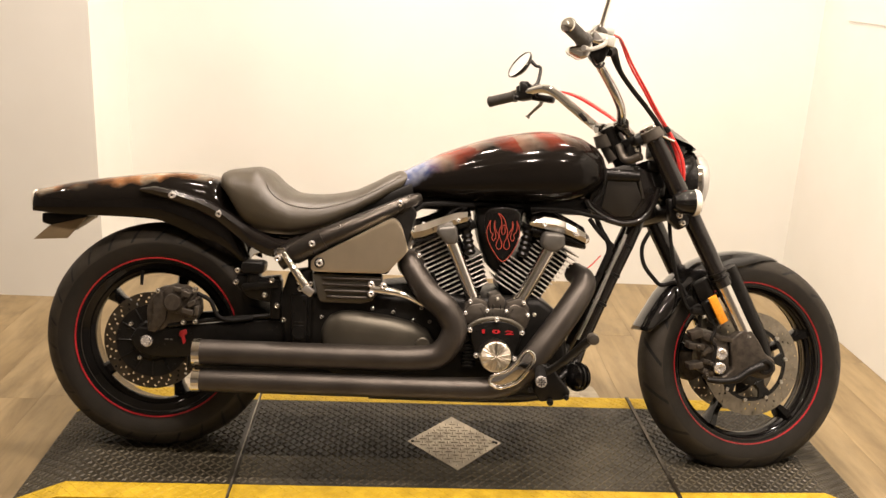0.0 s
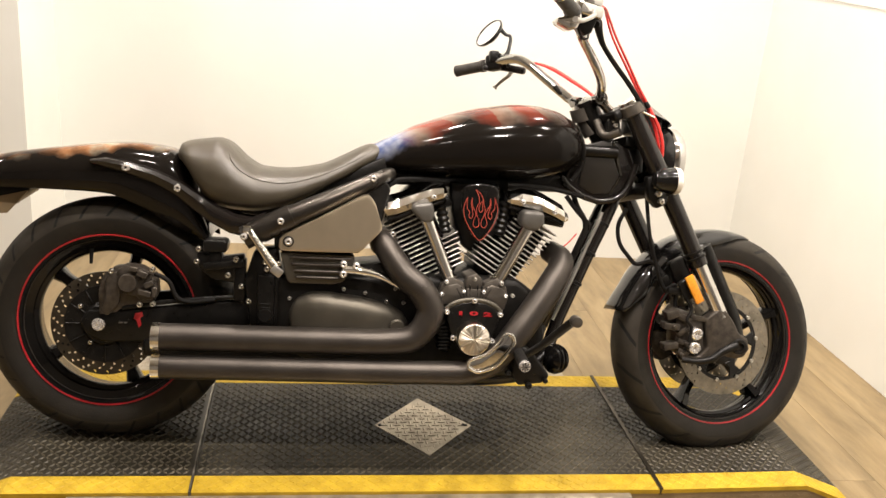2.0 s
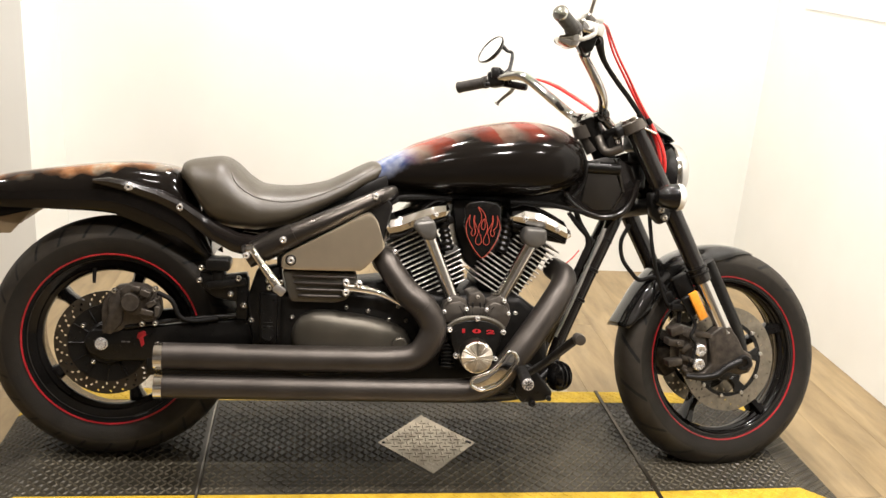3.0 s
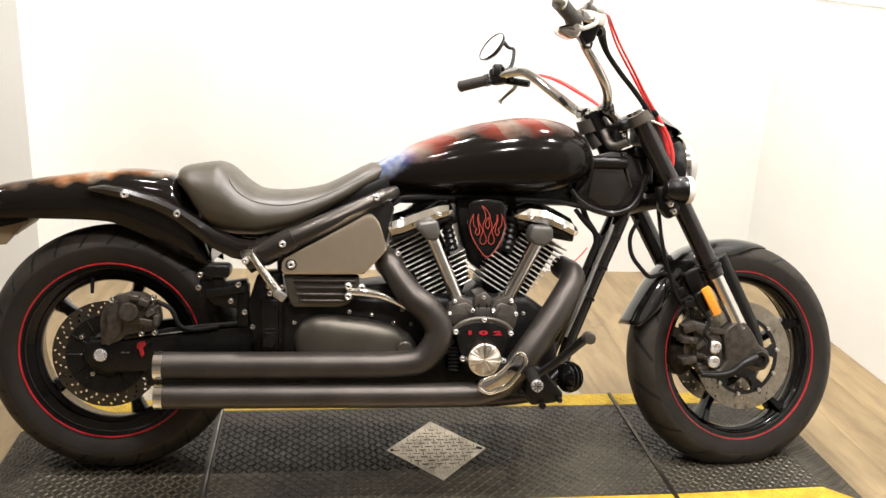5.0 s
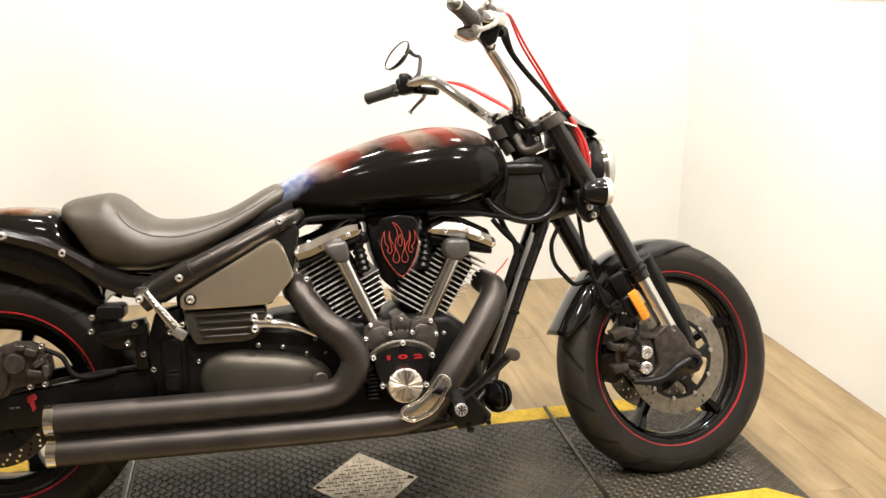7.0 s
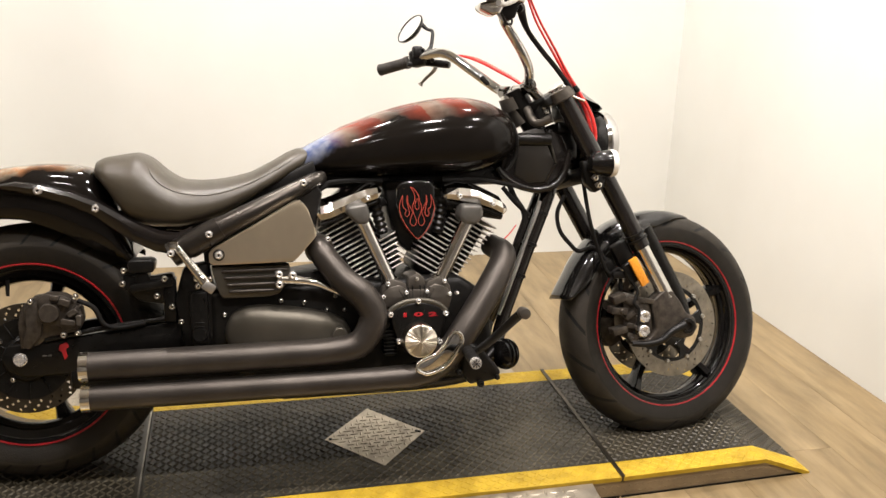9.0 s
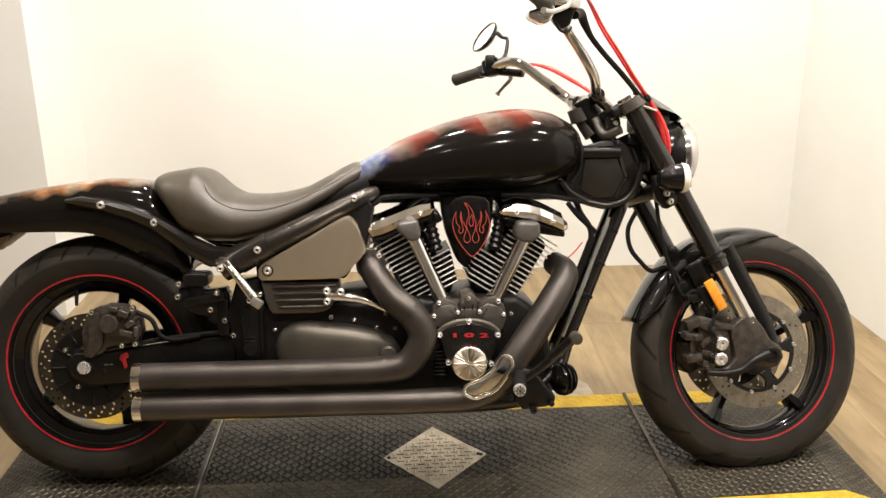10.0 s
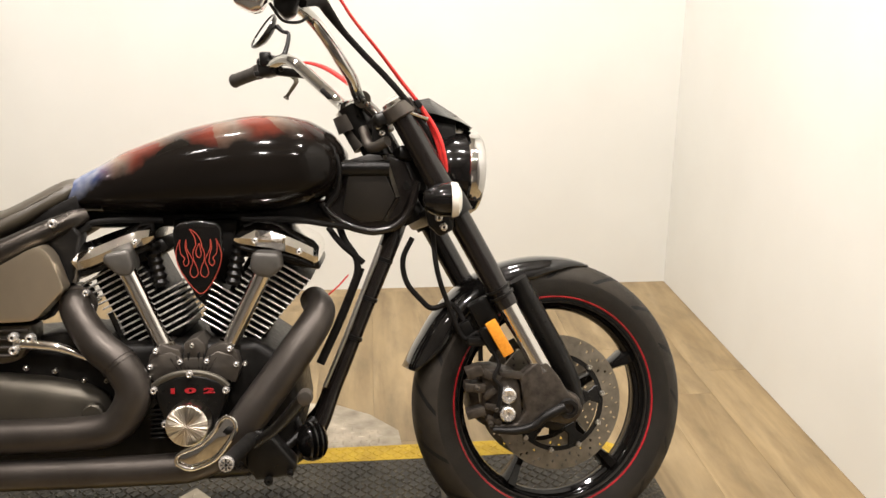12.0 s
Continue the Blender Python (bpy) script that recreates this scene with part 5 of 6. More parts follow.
NECK = [(1.19, 0.718), (1.235, 0.693), (1.285, 0.680), (1.335, 0.690), (1.365, 0.712), (1.396, 0.776), (1.375, 0.83), (1.34, 0.845), (1.305, 0.842), (1.292, 0.822), (1.215, 0.810)]
neck = part("frame_neck", slab(NECK, -0.062, 0.062, 0.008, 3), FORKB, bike, "dark welded frame neck")
RIM = smooth_path([(1.190, -0.058, 0.742), (1.211, -0.060, 0.717), (1.246, -0.062, 0.694), (1.277, -0.063, 0.684), (1.307, -0.063, 0.680), (1.350, -0.062, 0.691), (1.381, -0.060, 0.726), (1.399, -0.058, 0.786)], 9)
part("weld_rim", tube(RIM, [0.0085 + 0.0011 * (k % 2) for k in range(len(RIM))], 1, 14), FORKB, neck, "welded rim with a row of beads")
part("neck_panel", slab([(1.236, 0.722), (1.275, 0.700), (1.322, 0.702), (1.350, 0.752), (1.330, 0.800), (1.322, 0.842), (1.296, 0.846), (1.255, 0.834)], -0.0695, -0.055, 0.003, 2), PANEL, neck)
for inner_a, inner_b, outer_a, outer_b in (((1.324, 0.842), (1.351, 0.752), (1.346, 0.846), (1.380, 0.756)), ((1.351, 0.749), (1.324, 0.703), (1.380, 0.752), (1.346, 0.694))):
    secs = [[(i[0], -0.0715, i[1]), (o[0], -0.040, o[1]), (o[0], -0.030, o[1]), (i[0], -0.058, i[1])] for i, o in ((inner_a, outer_a), (inner_b, outer_b))]
    part("neck_facet", loft(secs), COVER, neck, "bevelled edge of the neck casting", smooth=False)
part("top_tube", tube([(1.215, -0.064, 0.817), (1.338, -0.064, 0.815)], [0.0175, 0.0175], 1, 20), SATIN, neck)
part("tank_mount", join_bm(box(0.03, 0.20, 0.05, (1.215, 0, 0.80), 0.008, 2), tube([(1.22, -0.10, 0.86), (1.232, -0.105, 0.82), (1.228, -0.10, 0.77), (1.205, -0.10, 0.735)], 0.006, 6, 10)), SATIN, bike)
for pts, r in (([(0.70, -0.12, 0.70), (0.74, -0.13, 0.715), (0.80, -0.12, 0.718), (0.87, -0.11, 0.715)], 0.006), ([(1.03, -0.11, 0.715), (1.13, -0.11, 0.712), (1.20, -0.10, 0.700), (1.25, -0.07, 0.690)], 0.006), ([(0.68, -0.10, 0.64), (0.69, -0.13, 0.68), (0.73, -0.13, 0.71)], 0.006)):
    part("wire", tube(pts, r, 6, 10), RUBBER, bike, "black wire under the tank")
part("red_lead", tube([(1.245, -0.05, 0.585), (1.22, -0.06, 0.560), (1.19, -0.06, 0.535)], 0.0018, 5, 8), HOSE, bike, "thin red lead")
part("frame_spine", box(0.56, 0.10, 0.05, (0.97, 0, 0.722), 0.012, 2), SATIN, bike)
part("engine_mount", join_bm(slab([(0.675, 0.60), (0.655, 0.655), (0.69, 0.665), (0.705, 0.63), (0.70, 0.59)], -0.14, -0.12, 0.004, 2), *[box(0.03, 0.06, 0.004, (0.695 + 0.006 * k, -0.10, 0.585 - 0.012 * k), 0.001, 1) for k in range(4)]), ALU, bike)

# forks, yokes, lamp
for s in (-1, 1):
    top = Vector((1.335, s * 0.108, 0.93))
    fk = part("fork_tube", moved(tube([top, top - AXIS * 0.22, top - AXIS * 0.225, top - AXIS * 0.455, top - AXIS * 0.462, top - AXIS * 0.485], [0.0262, 0.0262, 0.0262, 0.0245, 0.0262, 0.0255], 1, 28), S), FORKB, bike, "dark bronze-black fork tube")
    part("slider", moved(tube([top - AXIS * 0.47, top - AXIS * 0.645], 0.0215, 1, 24), S), CHROME, fk, "chrome fork slider")
    part("fork_clamp", moved(tube([top + AXIS * 0.002, top - AXIS * 0.001, top - AXIS * 0.027, top - AXIS * 0.030], [0.031, 0.035, 0.035, 0.031], 1, 32), S), TAPPET, fk, "satin bronze clamp ring")
    part("fork_cap", moved(tube([top, top + AXIS * 0.010, top + AXIS * 0.018], [0.030, 0.028, 0.014], 1, 24), S), CHROME, fk)
    part("lower_clamp", moved(tube([top - AXIS * 0.225, top - AXIS * 0.265], [0.036, 0.036], 1, 28), S), SATIN, fk)
    # axle carrier
    if s < 0:
        k = part("axle_carrier", slab([(1.620, 0.385), (1.640, 0.402), (1.663, 0.398), (1.689, 0.367), (1.708, 0.333), (1.734, 0.319), (1.742, 0.290), (1.728, 0.267), (1.702, 0.261), (1.665, 0.270), (1.632, 0.252), (1.560, 0.247), (1.537, 0.258), (1.552, 0.269), (1.597, 0.268), (1.617, 0.291), (1.612, 0.324), (1.603, 0.370)], -0.142, -0.105, 0.007, 3), BRONZE, fk, "dark cast axle carrier")
        part("carrier_rib", tube([(1.545, -0.142, 0.256), (1.59, -0.146, 0.254), (1.63, -0.148, 0.262), (1.66, -0.148, 0.284), (1.70, -0.146, 0.302)], [0.007, 0.009, 0.010, 0.011, 0.012], 5, 12), DULLBLACK, fk)
        part("fork_leg", tube([(1.612, -0.062, 0.568), (1.649, -0.060, 0.497), (1.716, -0.060, 0.366), (1.744, -0.060, 0.282)], [0.022, 0.024, 0.025, 0.022], 4, 18), SATIN, fk, "black fork leg behind the slider")
        part("axle_socket", moved(lathe([(0.012, -0.012), (0.020, -0.012), (0.022, -0.008), (0.022, 0.03), (0.012, 0.03)], 28, closed=True), pose(1.708, -0.140, 0.298)), DULLBLACK, fk)
    else:
        part("axle_carrier", moved(tube([Vector((1.335, 0.108, 0.93)) - AXIS * 0.62, Vector((WB - 0.005, 0.10, 0.33)), Vector((WB + 0.008, 0.095, 0.295))], [0.03, 0.034, 0.03], 5, 16), S), BRONZE, fk)
yoke = part("lower_yoke", moved(join_bm(box(0.075, 0.23, 0.036, (0, 0, 0), 0.012, 3)), S @ Matrix.Translation(Vector((1.322, 0, 0.93)) - AXIS * 0.245) @ pose(0, 0, 0, 0, -RAKE, 0)), SATIN, bike, "black lower fork yoke")
part("upper_yoke", moved(box(0.085, 0.22, 0.03, (0, 0, 0), 0.010, 3), S @ Matrix.Translation(Vector((1.318, 0, 0.93)) - AXIS * 0.018) @ pose(0, 0, 0, 0, -RAKE, 0)), SATIN, bike, "black upper fork yoke")
part("fork_plate", slab([(1.405, 0.755), (1.415, 0.695), (1.44, 0.670), (1.468, 0.685), (1.470, 0.73), (1.44, 0.76)], -0.135, -0.10, 0.006, 2), SATIN, yoke)
for q in ((1.437, 0.712), (1.447, 0.692)):
    part("bolt", bolt((q[0], -0.142, q[1]), 0.0085), BOLTS, yoke)
part("steering_stem", tube([AXIS_AT + AXIS * 0.06, AXIS_AT - AXIS * 0.23], 0.03, 1, 20), SATIN, bike)
part("ignition_barrel", join_bm(tube([(1.250, 0.01, 0.934), (1.262, 0.01, 0.900)], [0.034, 0.034], 1, 32), tube([(1.262, 0.01, 0.905), (1.285, 0.0, 0.86)], [0.026, 0.024], 1, 24), tube([(1.285, -0.03, 0.90), (1.30, -0.06, 0.86), (1.335, -0.09, 0.872)], 0.012, 5, 12)), TAPPET, bike, "satin bronze ignition barrel")
part("yoke_body", slab([(1.302, 0.872), (1.304, 0.912), (1.332, 0.922), (1.340, 0.885), (1.334, 0.866), (1.318, 0.862)], -0.078, -0.01, 0.005, 2), DULLBLACK, bike, "black steering head casting")
part("stem_cap", tube([(1.247, 0.01, 0.943), (1.251, 0.01, 0.932)], [0.024, 0.028], 1, 28), CHROME, bike, "bright stem cap")
for q in ((1.316, -0.079, 0.903), (1.324, -0.079, 0.889)):
    part("bolt", bolt(q, 0.0068), BOLTS, bike)
hl = Matrix.Translation((-0.004, 0.012, 0.006)) @ S @ Matrix.Translation((1.416, 0, 0.806)) @ pose(0, 0, 0, 0, 4, 0) @ Matrix.Diagonal((0.94, 1.0, 1.02, 1))
prof = [(0.012, 0.0), (0.05, 0.006), (0.075, 0.03), (0.085, 0.065), (0.086, 0.10)]
turn = pose(0, 0, 0, 0, 0, -90)
lamp = part("headlamp", moved(lathe([(r, y) for r, y in prof], 48), hl @ turn @ Matrix.Identity(4)), GLOSS, bike, "round black headlamp with a chrome rim")
part("lamp_rim", moved(lathe([(0.087, 0.095), (0.091, 0.10), (0.092, 0.125), (0.086, 0.134), (0.078, 0.132), (0.078, 0.10)], 48, closed=True), hl @ turn), DARKCHROME, lamp, "chrome headlamp rim")
part("lamp_glass", moved(lathe([(0.080, 0.118), (0.078, 0.128), (0.055, 0.140), (0.02, 0.146), (0.001, 0.147)], 40), hl @ turn), LENS, lamp, "pale headlamp glass")
visor = [[(0.0 - 0.02, -0.06, 0.10), (-0.02, -0.03, 0.128), (-0.02, 0.03, 0.128), (-0.02, 0.06, 0.10), (-0.02, 0.04, 0.085), (-0.02, -0.04, 0.085)],
         [(0.025, -0.085, 0.095), (0.02, -0.04, 0.138), (0.02, 0.04, 0.138), (0.025, 0.085, 0.095), (0.025, 0.05, 0.085), (0.025, -0.05, 0.085)],
         [(0.085, -0.07, 0.085), (0.085, -0.035, 0.105), (0.085, 0.035, 0.105), (0.085, 0.07, 0.085), (0.085, 0.04, 0.08), (0.085, -0.04, 0.08)],
         [(0.118, -0.035, 0.082), (0.118, -0.02, 0.088), (0.118, 0.02, 0.088), (0.118, 0.035, 0.082), (0.118, 0.02, 0.079), (0.118, -0.02, 0.079)]]
part("instrument_cowl", moved(loft(visor), hl @ Matrix.Translation((-0.018, 0, 0.013)) @ Matrix.Diagonal((1.12, 0.92, 1.0, 1))), GLOSS, bike, "pointed glossy black instrument cowl")
# added black filler that closes the light gap under the cowl
part("cowl_filler", moved(box(0.095, 0.09, 0.055, (0.026, 0, 0.085), 0.012, 2), hl), SATIN, bike)
part("lamp_bracket", moved(join_bm(box(0.09, 0.17, 0.03, (0.0, 0, 0.02), 0.008, 2), box(0.06, 0.03, 0.10, (0.0, -0.055, -0.01), 0.008, 2)), hl @ Matrix.Translation((-0.03, 0, 0))), SATIN, bike)
sig_m = pose(1.437, -0.185, 0.750, 0, 0, -90)
for s, m in ((-1, sig_m), (1, S @ pose(1.42, 0.185, 0.745, 0, 0, -90))):
    sg = part("turn_signal", moved(lathe([(0.006, -0.035), (0.020, -0.031), (0.030, -0.015), (0.034, 0.005), (0.035, 0.022)], 32), m), GLOSS, bike, "black bullet turn signal")
    part("signal_lens", moved(lathe([(0.035, 0.022), (0.0365, 0.026), (0.034, 0.036), (0.022, 0.043), (0.001, 0.046)], 32), m), LENS, sg, "clear signal lens")
    part("signal_stem", moved(tube([(0.0, 0.0, -0.01), (0.0, -0.01, -0.03)], 0.01, 1, 12), m) if s > 0 else tube([(1.43, -0.155, 0.742), (1.425, -0.11, 0.735)], 0.012, 1, 14), SATIN, sg)

# front brake, reflector, fender, cables
fw_c = SW @ Matrix.Translation((WX, 0, FZ))
for s in (-1, 1):
    part("disc_carrier", moved(lathe([(0.04, s * 0.05), (0.058, s * 0.055), (0.062, s * 0.062), (0.05, s * 0.066), (0.03, s * 0.066)], 36, closed=True), fw_c), SATIN, fw_ob)
    part("carrier_ring", moved(lathe([(0.098, s * 0.060), (0.109, s * 0.060), (0.109, s * 0.064), (0.098, s * 0.064)], 48, closed=True), fw_c), SATIN, fw_ob)
    for k in range(5):
        a = 2 * math.pi * (k + 0.15) / 5
        part("carrier_arm", moved(slab([(-0.020, 0.056), (-0.010, 0.075), (-0.024, 0.101), (0.024, 0.101), (0.010, 0.075), (0.020, 0.056)], s * 0.062 - 0.003, s * 0.062 + 0.003, 0.002, 1), fw_c @ pose(0, 0, 0, 0, math.degrees(a), 0)), SATIN, fw_ob)
for k in range(10):
    a = 2 * math.pi * (k + 0.3) / 10
    part("disc_rivet", moved(bolt((0.107 * math.sin(a), -0.067, 0.107 * math.cos(a)), 0.0062, h=0.003), fw_c), STEEL, fw_ob)
cf = part("front_caliper", slab([(1.516, 0.388), (1.552, 0.388), (1.600, 0.374), (1.608, 0.340), (1.612, 0.280), (1.600, 0.262), (1.547, 0.260), (1.528, 0.277), (1.524, 0.31), (1.526, 0.345)], -0.132, -0.06, 0.007, 2), BRONZE, bike, "dark front brake calliper")
for q, sz, tn in (((1.508, 0.383), (0.036, 0.040, 0.022), -18), ((1.508, 0.349), (0.044, 0.040, 0.018), 5), ((1.510, 0.294), (0.040, 0.040, 0.018), -12), ((1.545, 0.372), (0.040, 0.030, 0.018), 25), ((1.540, 0.335), (0.030, 0.034, 0.014), -35), ((1.545, 0.305), (0.034, 0.034, 0.013), 15), ((1.590, 0.372), (0.060, 0.026, 0.013), 8), ((1.548, 0.276), (0.034, 0.030, 0.014), 20)):
    part("caliper_lug", box(*sz, (q[0], -0.128, q[1]), 0.002, 2, (0, tn, 0)), BRONZE, cf)
for q in ((1.579, 0.331), (1.577, 0.291)):
    part("caliper_bolt", moved(lathe([(0.005, -0.012), (0.0055, -0.017), (0.013, -0.018), (0.0165, -0.015), (0.0168, 0.02)], 24), pose(q[0], -0.136, q[1])), BOLTS, cf, "bright calliper bolt")
part("caliper_pipe", tube([(1.545, -0.135, 0.43), (1.56, -0.142, 0.40), (1.548, -0.148, 0.37), (1.562, -0.148, 0.35), (1.558, -0.15, 0.315), (1.55, -0.145, 0.285)], 0.0045, 6, 10), RUBBER, cf)
for q in ((1.552, 0.303), (1.540, 0.272), (1.512, 0.350)):
    part("caliper_screw", bolt((q[0], -0.149, q[1]), 0.006), BRONZE, cf)
part("caliper_far", moved(slab([(-0.185, 0.06), (-0.16, 0.085), (-0.11, 0.06), (-0.085, 0.02), (-0.09, -0.05), (-0.13, -0.07), (-0.17, -0.03)], 0.05, 0.12, 0.012, 2), fw_c), BRONZE, cf)
rf = part("reflector", join_bm(box(0.0255, 0.010, 0.083, (0, 0, 0), 0.003, 2)), AMBER, bike, "amber side reflector")
rf.matrix_local = pose(1.560, -0.150, 0.456, 0, -29, 0) @ pose(0, 0, 0, 0, 0, 6)
part("reflector_bracket", join_bm(box(0.035, 0.012, 0.06, (1.545, -0.132, 0.452), 0.004, 1, (0, -29, 0)), box(0.05, 0.02, 0.02, (1.52, -0.12, 0.445), 0.005, 2)), SATIN, bike)
part("fork_rings", moved(join_bm(*[tube([Vector((1.335, -0.108, 0.93)) - AXIS * d, Vector((1.335, -0.108, 0.93)) - AXIS * (d + 0.006)], 0.029, 1, 28) for d in (0.440, 0.456)]), S), SATIN, bike)
secs = []
n_arc = 34
for i in range(n_arc + 1):
    a = radians(-18 + 93 * i / n_arc)          # from ahead of the top to low behind, measured backwards from up
    f = i / n_arc
    rr = 0.322 + 0.014 * min(1, 2 * f) + 0.010 * max(0, f - 0.85) / 0.15
    hw = 0.066 * min(1.0, 0.45 + 3.2 * f, 1.0) * (1 - 0.08 * max(0, f - 0.85) / 0.15)
    drop = 0.050 * min(1, 0.15 + 3 * f) * min(1, 0.35 + 6 * (1 - f))
    ring = []
    for j in range(15):
        t = -1 + 2 * j / 14
        y = hw * math.sin(t * math.pi / 2)
        r = rr - drop * (1 - math.cos(t * math.pi / 2)) ** 1.3
        ring.append((-r * math.sin(a), y, r * math.cos(a)))
    secs.append(ring)
ff = part("front_fender", moved(loft(secs, caps=False, closed=False), fw_c), FENDERGLOSS, bike, "short glossy black front fender")
md = ff.modifiers.new("thick", "SOLIDIFY")
md.thickness = 0.005
part("fender_stay", join_bm(box(0.05, 0.03, 0.07, (1.535, -0.095, 0.50), 0.008, 2, (0, -28, 0)), box(0.03, 0.02, 0.05, (1.50, -0.09, 0.46), 0.006, 2, (0, -28, 0))), SATIN, bike)
part("front_brake_hose", tube([(1.385, -0.05, 0.663), (1.364, -0.05, 0.616), (1.371, -0.05, 0.566), (1.401, -0.05, 0.527), (1.426, -0.05, 0.507), (1.47, -0.06, 0.515), (1.50, -0.09, 0.47)], 0.006, 7, 10), RUBBER, bike, "black brake hose looping to the front wheel")
part("speedo_cable", tube([(1.425, -0.075, 0.73), (1.432, -0.11, 0.61), (1.454, -0.11, 0.531), (1.488, -0.11, 0.451), (1.52, -0.112, 0.46), (1.525, -0.11, 0.40)], 0.0055, 7, 10), RUBBER, bike, "black cable down the fork")

# handlebar, controls, mirrors and hoses
BAR_N = [(1.262, 0.0, 0.952), (1.280, -0.045, 0.958), (1.273, -0.085, 0.972), (1.264, -0.113, 1.000), (1.244, -0.130, 1.033), (1.220, -0.132, 1.073), (1.191, -0.145, 1.112), (1.165, -0.205, 1.130), (1.135, -0.29, 1.135), (1.105, -0.36, 1.139), (1.05, -0.445, 1.157)]
BAR_F = [(1.262, 0.0, 0.952), (1.250, 0.040, 0.946), (1.232, 0.085, 0.963), (1.178, 0.143, 1.015), (1.128, 0.190, 1.062), (1.100, 0.222, 1.076), (1.070, 0.265, 1.074), (1.03, 0.328, 1.063), (0.962, 0.395, 1.046)]
bar = part("handlebar", join_bm(tube(BAR_N, 0.0128, 8, 20), tube(BAR_F, 0.0140, 8, 20)), DARKCHROME, bike, "tall chrome handlebar")
part("bar_clamp", join_bm(tube([(1.282, -0.022, 0.957), (1.284, -0.060, 0.961)], 0.0185, 1, 20), bolt((1.272, -0.063, 0.972), 0.006), bolt((1.296, -0.063, 0.950), 0.006), tube([(1.292, -0.045, 0.95), (1.315, -0.05, 0.925), (1.33, -0.05, 0.905)], 0.014, 4, 12)), SMOKED, bar, "dark chrome bar clamp")
part("bar_clamp", join_bm(tube([(1.252, 0.026, 0.946), (1.246, 0.062, 0.950)], 0.0185, 1, 20), tube([(1.25, 0.045, 0.945), (1.27, 0.045, 0.90)], 0.016, 1, 12)), SMOKED, bar, "dark chrome bar clamp")


def along(a, b, t):
    return Vector(a) + (Vector(b) - Vector(a)) * t


gn, ge = Vector((1.108, -0.355, 1.138)), Vector((1.048, -0.450, 1.160))
grip = part("grip", tube([gn, along(gn, ge, 0.12), along(gn, ge, 0.14), along(gn, ge, 0.93), ge], [0.021, 0.021, 0.0175, 0.0175, 0.019], 1, 20), GRIPM, bar, "black ribbed rubber grip")
part("grip_end", tube([ge, along(gn, ge, 1.05), along(gn, ge, 1.09)], [0.018, 0.0165, 0.006], 1, 20), CHROME, grip, "chrome grip end")
fn, fe = Vector((1.025, 0.325, 1.059)), Vector((0.951, 0.405, 1.043))
part("grip", join_bm(tube([fn, along(fn, fe, 0.1), along(fn, fe, 0.12), along(fn, fe, 0.93), fe], [0.019, 0.019, 0.0165, 0.017, 0.0185], 1, 20)), GRIPM, bar, "black ribbed rubber grip")
part("switch_housing", slab([(1.064, 1.122), (1.066, 1.109), (1.097, 1.094), (1.114, 1.099), (1.126, 1.122), (1.121, 1.142), (1.100, 1.128), (1.082, 1.126)], -0.375, -0.325, 0.006, 2), CHROME, bar, "chrome switch housing")
part("switch_block", slab([(1.128, 1.134), (1.130, 1.110), (1.150, 1.090), (1.168, 1.099), (1.175, 1.121), (1.180, 1.134), (1.161, 1.146), (1.142, 1.143)], -0.318, -0.275, 0.006, 2), SATIN, bar, "black switch block")
part("master_cylinder", join_bm(box(0.075, 0.04, 0.034, (1.150, -0.325, 1.150), 0.009, 3, (0, 8, 20)), box(0.05, 0.035, 0.02, (1.158, -0.325, 1.172), 0.006, 2, (0, 8, 20))), DARKCHROME, bar, "chrome brake fluid cylinder")
part("brake_lever", tube([(1.165, -0.33, 1.150), (1.150, -0.38, 1.130), (1.110, -0.43, 1.110), (1.085, -0.46, 1.108)], [0.007, 0.0055, 0.005, 0.007], 6, 12), ALU, bar, "polished brake lever")
part("throttle_cables", tube([(1.125, -0.33, 1.115), (1.145, -0.31, 1.088), (1.17, -0.27, 1.090), (1.185, -0.23, 1.105)], 0.003, 6, 8), RUBBER, bar)
part("mirror_stem", tube([(1.150, -0.33, 1.172), (1.156, -0.33, 1.20), (1.170, -0.335, 1.26), (1.18, -0.34, 1.30)], [0.008, 0.006, 0.0055, 0.0055], 6, 12), CHROME, bar, "chrome mirror stem")
mm = part("mirror_shell", moved(lathe([(0.001, 0.020), (0.03, 0.018), (0.047, 0.008), (0.050, 0.0), (0.047, -0.003), (0.047, 0.0)], 36), pose(1.175, -0.345, 1.335, 0, 0, 80)), CHROME, bar, "round chrome mirror")
part("mirror_glass", moved(lathe([(0.046, -0.002), (0.001, -0.0025)], 36), pose(1.175, -0.345, 1.335, 0, 0, 80)), MIRROR, mm)
# far side
part("switch_housing", join_bm(box(0.05, 0.045, 0.05, (1.052, 0.300, 1.068), 0.010, 3, (0, -10, -35)), box(0.03, 0.03, 0.035, (1.045, 0.29, 1.085), 0.006, 2), box(0.03, 0.02, 0.015, (1.03, 0.30, 1.05), 0.004, 2)), SATIN, bar, "black switch housing")
part("clutch_perch", join_bm(box(0.09, 0.03, 0.022, (1.10, 0.285, 1.052), 0.007, 2, (0, 8, -25)), bolt((1.085, 0.262, 1.058), 0.006), bolt((1.058, 0.270, 1.090), 0.005)), SATIN, bar)
part("clutch_lever", tube([(1.108, 0.32, 1.046), (1.112, 0.37, 1.038), (1.098, 0.405, 1.022), (1.084, 0.424, 1.006), (1.079, 0.428, 0.999)], [0.007, 0.006, 0.005, 0.0045, 0.0085], 6, 12), COVER, bar, "dark clutch lever with a ball end")
